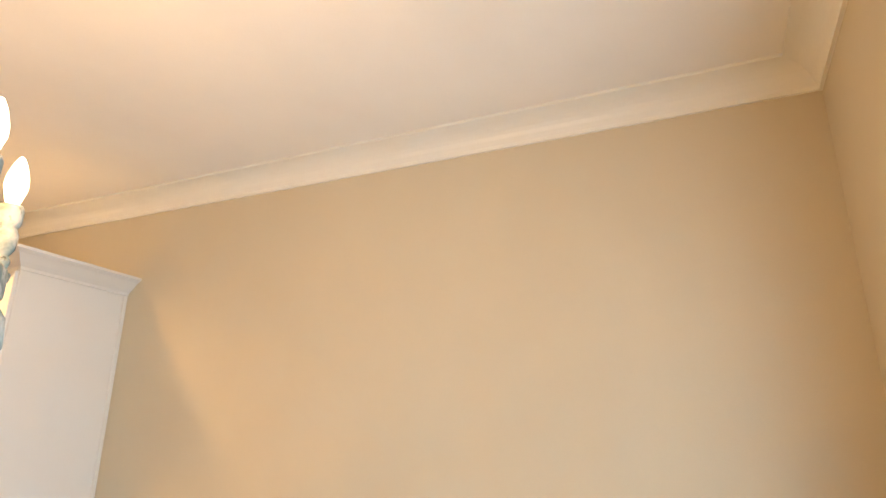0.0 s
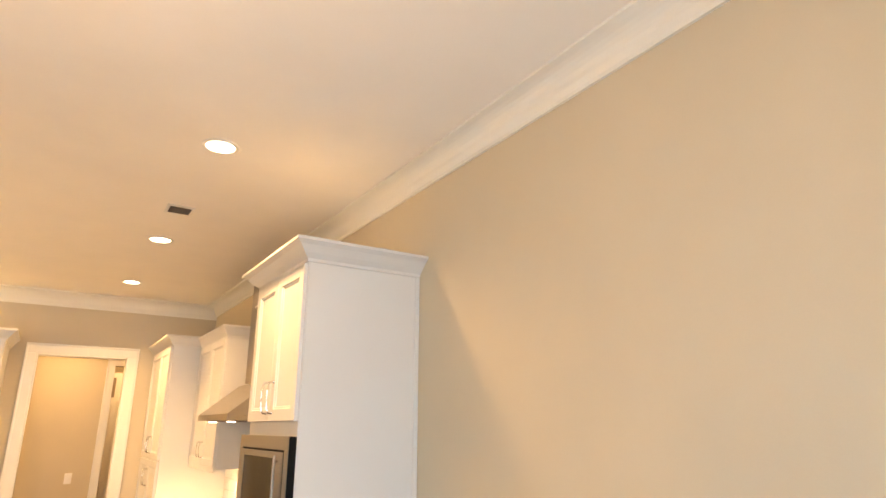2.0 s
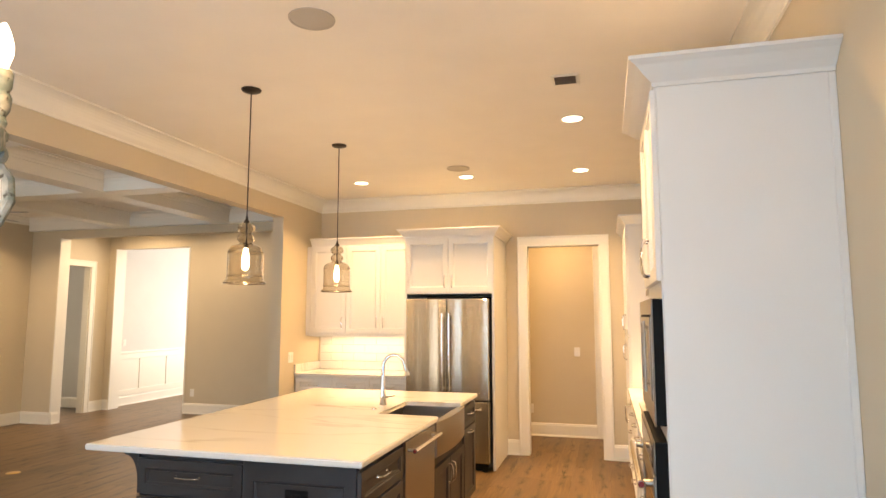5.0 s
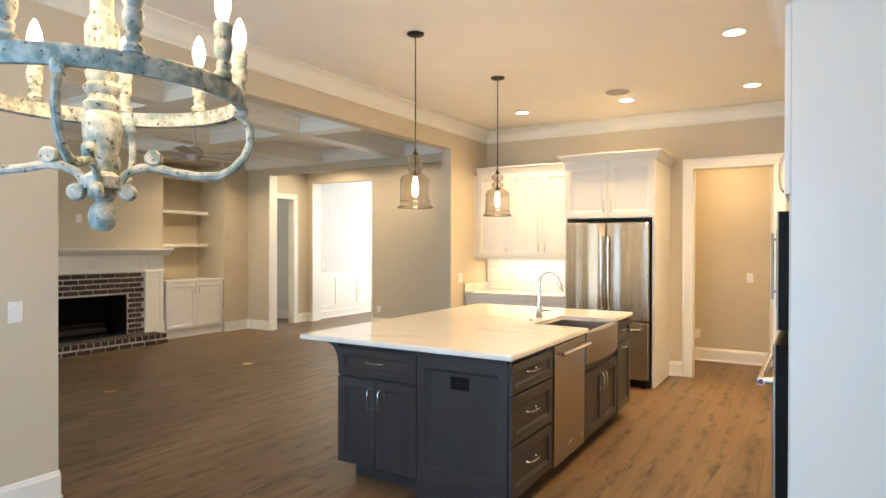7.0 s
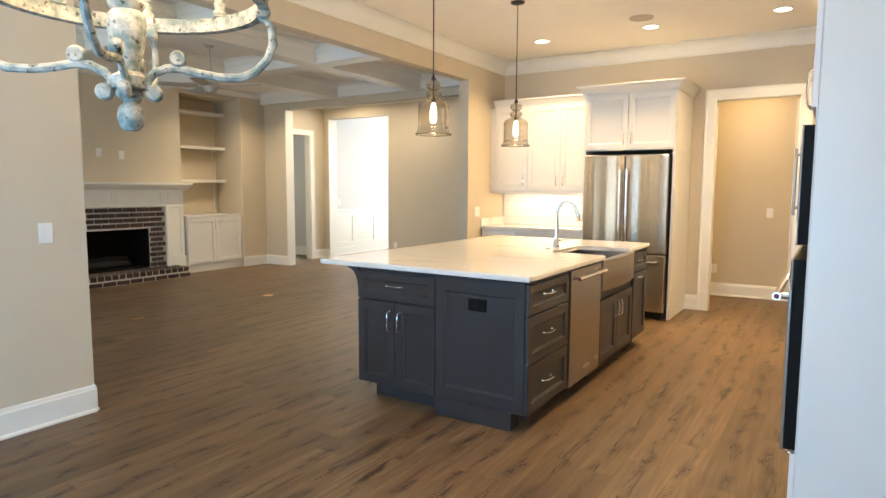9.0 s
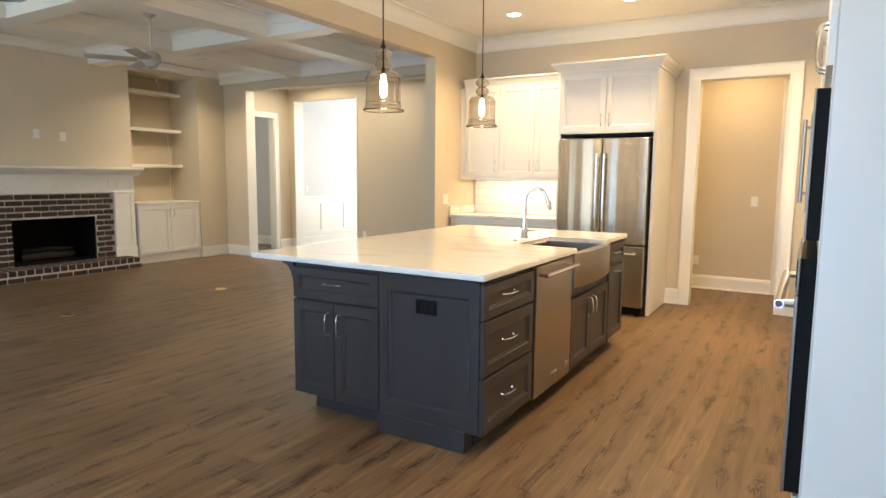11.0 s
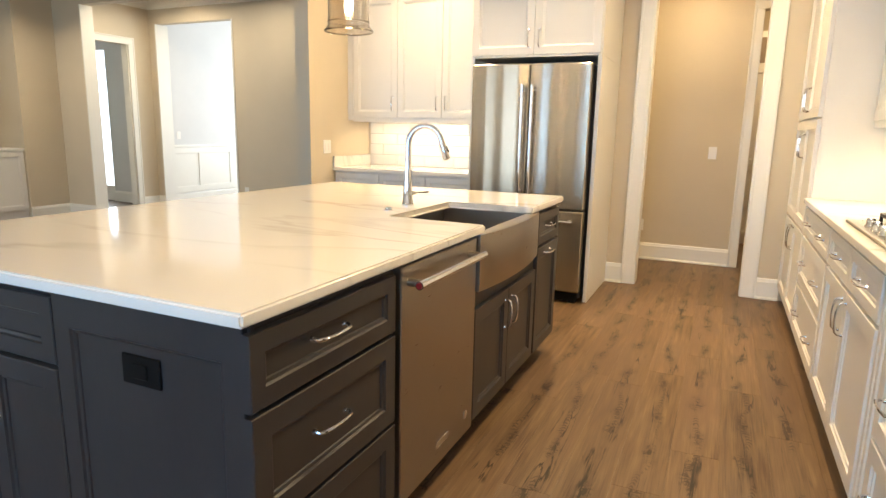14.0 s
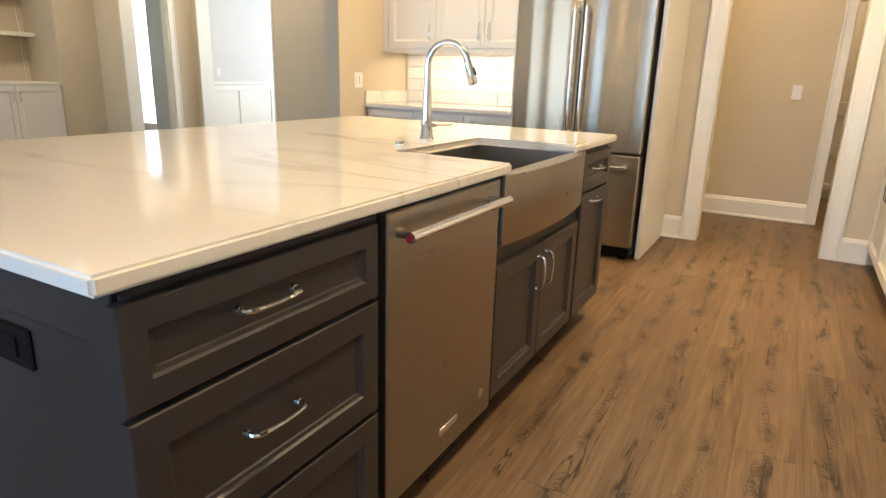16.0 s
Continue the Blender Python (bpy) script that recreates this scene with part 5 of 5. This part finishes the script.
# ---- fireplace ----
fp = thing("fireplace", (-7.5, 5.16, 0), "brick fireplace with a black firebox and a white mantel", "fireplace")
BXF = -7.485
bm = bmesh.new()
for b in ((4.35, 4.62, 0.165, 1.10), (5.70, 5.97, 0.165, 1.10), (4.62, 5.70, 0.765, 1.10)):
    box(bm, -7.499, BXF, *b)
part("mortar", bm, MORTAR, fp, "grey mortar bed")
bm = bmesh.new()
for b in ((-7.95, -7.94, 4.62, 5.70, 0.165, 0.78), (-7.94, -7.49, 4.62, 4.64, 0.165, 0.78), (-7.94, -7.49, 5.68, 5.70, 0.165, 0.78), (-7.94, -7.49, 4.64, 5.68, 0.765, 0.78), (-7.94, -7.49, 4.64, 5.68, 0.165, 0.18)):
    box(bm, *b)
fb = part("firebox", bm, BLACK, fp, "black metal firebox")
for u0, u1, r in ((4.80, 5.50, 0.05), (4.90, 5.42, 0.045), (4.86, 5.52, 0.04)):
    bm = bmesh.new()
    zz = 0.23 if r > 0.042 else 0.30
    xx = -7.70 if r == 0.05 else -7.80
    tube(bm, [(xx, u0, zz), (xx + 0.02, (u0 + u1) / 2, zz + 0.015), (xx - 0.01, u1, zz)], [r, r * 1.08, r * 0.9], 10)
    part("log", bm, mat("charred_log", (0.016, 0.011, 0.008), 0.9, vary=0.4, grain=60, bump=0.5), fb, "dark ceramic log", True)
bm = bmesh.new()
box(bm, -7.499, -7.135, 4.20, 6.125, 0, 0.150)
part("hearth_core", bm, MORTAR, fp, "grey mortar bed of the raised hearth")
mantel = boxpart("mantel", (-7.4995, -7.462, 4.36, 5.96, 1.099, 1.115), TRIM, fp, "white painted mantel surround", 0)
for y0, y1 in ((4.03, 4.35), (5.97, 6.29)):
    bm = bmesh.new()
    box(bm, -7.499, -7.455, y0, y1, 0, 1.10, bev=0.003)
    box(bm, -7.456, -7.438, y0 - 0.01, y1 + 0.01, 0.0, 0.30, bev=0.004)
    box(bm, -7.456, -7.440, y0 - 0.008, y1 + 0.008, 1.08, 1.115, bev=0.004)
    for a, b, c, d in ((y0 + 0.01, y0 + 0.07, 0.30, 1.08), (y1 - 0.07, y1 - 0.01, 0.30, 1.08), (y0 + 0.07, y1 - 0.07, 0.30, 0.37), (y0 + 0.07, y1 - 0.07, 1.02, 1.08)):
        box(bm, -7.456, -7.444, a, b, c, d, bev=0.002)
    part("pilaster", bm, TRIM, mantel)
bm = bmesh.new()
box(bm, -7.499, -7.452, 4.03, 6.29, 1.102, 1.36, bev=0.003)
for a, b in ((4.42, 5.14), (5.18, 5.90), (6.02, 6.24), (4.08, 4.30)):
    for c, d, e, f in ((a, b, 1.150, 1.162), (a, b, 1.308, 1.320), (a, a + 0.012, 1.162, 1.308), (b - 0.012, b, 1.162, 1.308)):
        box(bm, -7.453, -7.446, c, d, e, f, bev=0.001)
part("frieze", bm, TRIM, mantel)
bm = bmesh.new()
prism(bm, [(-7.499, 1.345), (-7.445, 1.345), (-7.44, 1.36), (-7.40, 1.375), (-7.36, 1.405), (-7.345, 1.425), (-7.31, 1.43), (-7.31, 1.465), (-7.499, 1.465)], 3.95, 6.375, "y")
part("shelf", bm, TRIM, mantel, "white moulded mantel shelf")

# ---- niche: cabinet and shelves ----
N0 = facing(-7.44, 0, 90)
nc = thing("niche_cabinet", (-7.75, 6.865, 0), "white painted two-door built-in cabinet beside the fireplace", "cabinet")
boxpart("body", (-8.095, -7.44, 6.315, 7.415, 0.12, 0.90), CAB, nc)
boxpart("plinth", (-8.095, -7.445, 6.315, 7.415, 0, 0.12), CAB, nc)
boxpart("top", (-8.095, -7.41, 6.315, 7.415, 0.90, 0.932), CAB, nc, "", 0.004)
shaker("door", N0, 6.325, 6.863, 0.14, 0.885, CAB, nc, (6.825, 0.76, True, 0.11))
shaker("door", N0, 6.867, 7.405, 0.14, 0.885, CAB, nc, (6.905, 0.76, True, 0.11))
for z in (1.475, 2.045, 2.635):
    s = thing("wall_shelf", (-7.97, 6.865, z), "thick white painted floating shelf in the niche", "shelf", "shelves in the niche")
    boxpart("board", (-8.099, -7.83, 6.313, 7.418, z, z + 0.052), TRIM, s)
cable = thing("cable", (-8.08, 7.33, 1.0), "thin white cable hanging between the shelves", "cable")
bm = bmesh.new()
tube(bm, [(-8.085, 7.33, 2.04), (-8.075, 7.34, 1.75), (-8.085, 7.36, 1.53), (-8.075, 7.34, 1.30), (-8.08, 7.35, 0.94)], 0.006, 6)
part("wire", bm, PLASTIC, cable, "", True)

# ---- ceiling fan ----
fan = thing("ceiling_fan", (-4.84, 4.9, CEIL), "pale grey ceiling fan at rest on a short rod", "ceiling fan")
bm = bmesh.new()
lathe(bm, [(0, -0.05), (0.03, -0.05), (0.065, -0.02), (0.07, 0), (0, 0)], (-4.84, 4.9, CEIL + 0.002), 20)
part("canopy", bm, FAN, fan, "", True)
bm = bmesh.new()
tube(bm, [(-4.84, 4.9, CEIL - 0.04), (-4.84, 4.9, 2.66)], 0.012, 10)
part("rod", bm, FAN, fan, "", True)
bm = bmesh.new()
lathe(bm, [(0, 0.10), (0.05, 0.10), (0.09, 0.07), (0.10, 0.0), (0.07, -0.03), (0.05, -0.06), (0, -0.07)], (-4.84, 4.9, 2.56), 24)
part("motor", bm, FAN, fan, "", True)
for k in range(5):
    bm = bmesh.new()
    box(bm, 0.13, 0.62, -0.06, 0.06, -0.004, 0.004, bev=0.002, m=pose(-4.84, 4.9, 2.57, 0, 0, 20 + 72 * k) @ pose(0, 0, 0, 12, 0, 0))
    box(bm, 0.07, 0.16, -0.015, 0.015, -0.003, 0.003, m=pose(-4.84, 4.9, 2.57, 0, 0, 20 + 72 * k))
    part("blade", bm, FAN, fan)
bm = bmesh.new()
tube(bm, [(-4.86, 4.96, 2.51), (-4.86, 4.96, 2.39)], 0.002, 6)
lathe(bm, [(0, 0.04), (0.006, 0.035), (0.009, 0.01), (0, 0)], (-4.86, 4.96, 2.35), 10)
part("pull_chain", bm, FAN, fan)

# ---- switches and outlets ----
def plate(name, m, w, label, rockers, category, holes=False):
    """A wall plate on local y = 0, out along -y."""
    p = thing(name, m.translation, label, category)
    bm_ = bmesh.new()
    box(bm_, -w / 2, w / 2, -0.006, 0, -0.06, 0.06, bev=0.0025, m=m)
    pl = part("plate", bm_, PLASTIC, p)
    for k in range(rockers):
        u = (k - (rockers - 1) / 2) * 0.046
        bm_ = bmesh.new()
        if holes:
            for dz in (-0.02, 0.02):
                box(bm_, u - 0.014, u + 0.014, -0.0085, -0.005, dz - 0.013, dz + 0.013, bev=0.002, m=m)
        else:
            box(bm_, u - 0.016, u + 0.016, -0.010, -0.005, -0.033, 0.033, bev=0.002, m=m)
        part("socket" if holes else "rocker", bm_, PLASTIC, pl)
    return p


plate("light_switch", pose(XL, 1.95, 1.132, 0, 0, 90), 0.078, "white rocker light switch on the beige wall", 1, "light switch")
plate("light_switch", pose(XL, 7.04, 1.105, 0, 0, 90), 0.116, "white double rocker switch beside the back counter", 2, "light switch")
plate("light_switch", pose(0.70, 8.97, 1.107, 0, 0, 0), 0.075, "white rocker light switch on the hall wall", 1, "light switch")
plate("power_outlet", pose(0.076, 8.97, 0.355, 0, 0, 0), 0.075, "white power outlet low on the hall wall", 1, "outlet", True)
plate("power_outlet", pose(-5.48, 9.33, 0.335, 0, 0, 0), 0.075, "white power outlet low on the gallery wall", 1, "outlet", True)
plate("power_outlet", pose(-7.5, 5.00, 1.885, 0, 0, 90), 0.08, "white cable outlet above the mantel", 1, "outlet", True)
plate("power_outlet", pose(-7.5, 5.33, 1.865, 0, 0, 90), 0.08, "white power outlet above the mantel", 1, "outlet", True)
plate("light_switch", pose(-7.28, 9.79, 1.10, 0, 0, 90), 0.078, "white light switch above the wainscot", 1, "light switch")
for x, y in ((-4.77, 5.63), (-4.85, 3.89)):
    o = thing("floor_outlet", (x, y, 0), "round brass outlet cover set in the floor", "floor outlet", "brass floor outlets")
    bm = bmesh.new()
    lathe(bm, [(0, 0.004), (0.045, 0.004), (0.062, 0.003), (0.066, 0.0005), (0, 0.0005)], (x, y, 0), 24)
    part("cover", bm, BRASS, o, "", True)

# ---- lockers beyond the hall ----
lk = thing("locker_cabinet", (1.4, 10.7, 0), "tall white painted built-in cupboard with dark panels for shaded top openings", "cupboard")
boxpart("body", (0.75, 2.15, 10.5, 11.0, 0, 2.45), CAB, lk)
L0 = facing(0, 10.499, 0)
for u0, u1 in ((0.77, 1.22), (1.225, 1.675), (1.68, 2.13)):
    shaker("door", L0, u0, u1, 0.95, 2.05, CAB, lk)
    shaker("drawer", L0, u0, u1, 0.52, 0.94, CAB, lk)
    shaker("drawer", L0, u0, u1, 0.10, 0.51, CAB, lk)
    # No opening here: a flat dark panel stands for the shade inside
    boxpart("cubby", (u0 + 0.04, u1 - 0.04, 10.492, 10.4985, 2.10, 2.38), VENT, lk, "flat dark panel standing for a shaded opening", 0)

# ---- floor boards ----
def shared_box(name, w, l, h, material, bev):
    bm_ = bmesh.new()
    box(bm_, -w / 2, w / 2, -l / 2, l / 2, -h, 0, bev=bev)
    me = bpy.data.meshes.new(name)
    bm_.to_mesh(me)
    bm_.free()
    me.materials.append(material)
    return me


floor = tagged(new("floor", None), "brown wood-look vinyl plank floor with knots", "floor", kind="structure")
PW, PL, PH = 0.182, 1.22, 0.006
REGIONS = [(XL, XR, -0.75, 9.10), (LX, XL, -0.1, 9.45), (-9.8, LX, 7.0, 9.4), (-7.3, -3.5, 9.45, 13.1), (XR, 3.2, 7.7, 11.3), (0.5, XR, 9.10, 11.3)]
board = shared_box("board", PW - 0.0005, PL - 0.0005, PH, PLANK, 0.0004)
rng = random.Random(4)
near, rest = 0, []
for x0, x1, y0, y1 in REGIONS:
    i0, i1 = math.floor(x0 / PW), math.ceil(x1 / PW)
    for i in range(i0, i1):
        xa, xb = max(i * PW, x0), min((i + 1) * PW, x1)
        if xb - xa < 0.02:
            continue
        off = random.Random(i * 7 + 3).random() * PL
        j0, j1 = math.floor((y0 - off) / PL), math.ceil((y1 - off) / PL)
        for j in range(j0, j1):
            ya, yb = max(off + j * PL, y0), min(off + (j + 1) * PL, y1)
            if yb - ya < 0.02:
                continue
            full = abs(xb - xa - PW) < 1e-6 and abs(yb - ya - PL) < 1e-6
            if full and near < 300 and -4.6 < xa < 1.8 and ya < 8:
                ob = new("board", board)
                ob.location = ((xa + xb) / 2, (ya + yb) / 2, 0)
                ob.parent = floor
                near += 1
            else:
                rest.append((xa, xb, ya, yb))
vs, fs = [], []
for xa, xb, ya, yb in rest:
    k, e = len(vs), 0.0004
    g = 0.00025
    vs += [(xa + g, ya + g, -PH), (xb - g, ya + g, -PH), (xb - g, yb - g, -PH), (xa + g, yb - g, -PH),
           (xa + g, ya + g, -e), (xb - g, ya + g, -e), (xb - g, yb - g, -e), (xa + g, yb - g, -e),
           (xa + g + e, ya + g + e, 0), (xb - g - e, ya + g + e, 0), (xb - g - e, yb - g - e, 0), (xa + g + e, yb - g - e, 0)]
    for s in (0, 4):
        for q in range(4):
            fs.append((k + s + q, k + s + (q + 1) % 4, k + s + 4 + (q + 1) % 4, k + s + 4 + q))
    fs.append((k + 8, k + 9, k + 10, k + 11))
me = bpy.data.meshes.new("boards_beyond")
me.from_pydata(vs, [], fs)
me.materials.append(PLANK)
ob = tagged(new("boards_beyond", me), kind="stuff")
ob.parent = floor

# ---- bricks and tiles ----
def piece(name, me, loc, parent, turn=0):
    ob_ = new(name, me)
    ob_.location = Vector(loc) - BASES.get(parent, Vector((0, 0, 0)))
    ob_.rotation_euler = (0, 0, radians(turn))
    ob_.parent = parent
    return ob_


def piece_mesh(name, dx, dy, dz, material, bev):
    bm_ = bmesh.new()
    box(bm_, -dx / 2, dx / 2, -dy / 2, dy / 2, -dz / 2, dz / 2, bev=bev)
    me_ = bpy.data.meshes.new(name)
    bm_.to_mesh(me_)
    bm_.free()
    me_.materials.append(material)
    return me_


rng = random.Random(9)
full, halfb = piece_mesh("brick", 0.03, 0.190, 0.056, BRICK, 0.005), piece_mesh("brick", 0.03, 0.088, 0.056, BRICK, 0.005)
header = piece_mesh("brick", 0.195, 0.084, 0.066, BRICK, 0.006)
for r in range(12):
    z = 0.165 + 0.039 + r * 0.0775
    y = 4.355 - (0.105 if r % 2 else 0)
    while y < 5.97:
        a, b = max(y, 4.355), min(y + 0.200, 5.965)
        if z < 0.765 + 0.02:
            for lo_, hi_ in ((4.355, 4.615), (5.705, 5.965)):
                c0, c1 = max(a, lo_), min(b, hi_)
                if c1 - c0 > 0.04:
                    ob = piece("brick", full if c1 - c0 > 0.15 else halfb, (-7.477 + rng.uniform(-0.002, 0.002), (c0 + c1) / 2, z), fp)
                    ob.scale = (1, (c1 - c0) / (0.200 if c1 - c0 > 0.15 else 0.095), 1)
        elif b - a > 0.04:
            ob = piece("brick", full if b - a > 0.15 else halfb, (-7.477 + rng.uniform(-0.002, 0.002), (a + b) / 2, z), fp)
            ob.scale = (1, (b - a) / (0.200 if b - a > 0.15 else 0.095), 1)
        y += 0.2105
# hearth: a course of stretchers under a course of headers
for k in range(10):
    y = 4.185 + k * 0.197
    ob = piece("brick", full, (-7.140, y + 0.093, 0.036), fp)
    ob.scale = (1.2, 0.93, 1)
for k in range(19):
    for c in range(2):
        piece("brick", header, (-7.222 - c * 0.205 + rng.uniform(-0.003, 0.003), 4.235 + k * 0.1025, 0.122), fp)
for k in range(2):
    piece("brick", full, (-7.24 - k * 0.21, 6.128, 0.036), fp, 90)

# glazed wall tiles behind the counters, on a bed of grout
GROUT = mat("grout", (0.40, 0.37, 0.33), 0.9, vary=0.05, bump=0.05)
splash_back = structure("backsplash_back", [(-2.437, -1.05, YB - 0.005, YB - 0.0005, 0.9205, 1.36)], GROUT, "white glazed brick tile backsplash behind the back counter", "backsplash")
splash_side = structure("backsplash_side", [(XR - 0.005, XR - 0.0005, 3.722, 6.60, 0.9205, 1.36), (XR - 0.005, XR - 0.0005, 4.605, 5.595, 1.36, 1.735)], GROUT, "white glazed brick tile backsplash behind the cooktop", "backsplash")
TW, TH = 0.305, 0.102
tile_x, tile_y = piece_mesh("tile", TW - 0.004, 0.008, TH - 0.004, TILE, 0.0015), piece_mesh("tile", 0.008, TW - 0.004, TH - 0.004, TILE, 0.0015)
for r in range(9):
    z0, z1 = 0.921 + r * TH, 0.921 + (r + 1) * TH
    shift = TW / 2 if r % 2 else 0
    for splash, lo_, hi_, top_, ax in ((splash_back, -2.437, -1.05, 1.358, "x"), (splash_side, 3.722 if r < 4 else 4.606, 6.60 if r < 4 else 5.594, 1.733, "y")):
        if z0 > top_ - 0.02:
            continue
        za = min(z1, top_)
        u = lo_ - shift
        while u < hi_:
            a, b = max(u, lo_), min(u + TW, hi_)
            if b - a > 0.03:
                c = ((a + b) / 2, YB - 0.0065, (z0 + za) / 2) if ax == "x" else (XR - 0.0065, (a + b) / 2, (z0 + za) / 2)
                ob = piece("tile", tile_x if ax == "x" else tile_y, c, splash)
                k = (b - a - 0.004) / (TW - 0.004)
                ob.scale = (k, 1, (za - z0 - 0.004) / (TH - 0.004)) if ax == "x" else (1, k, (za - z0 - 0.004) / (TH - 0.004))
            u += TW
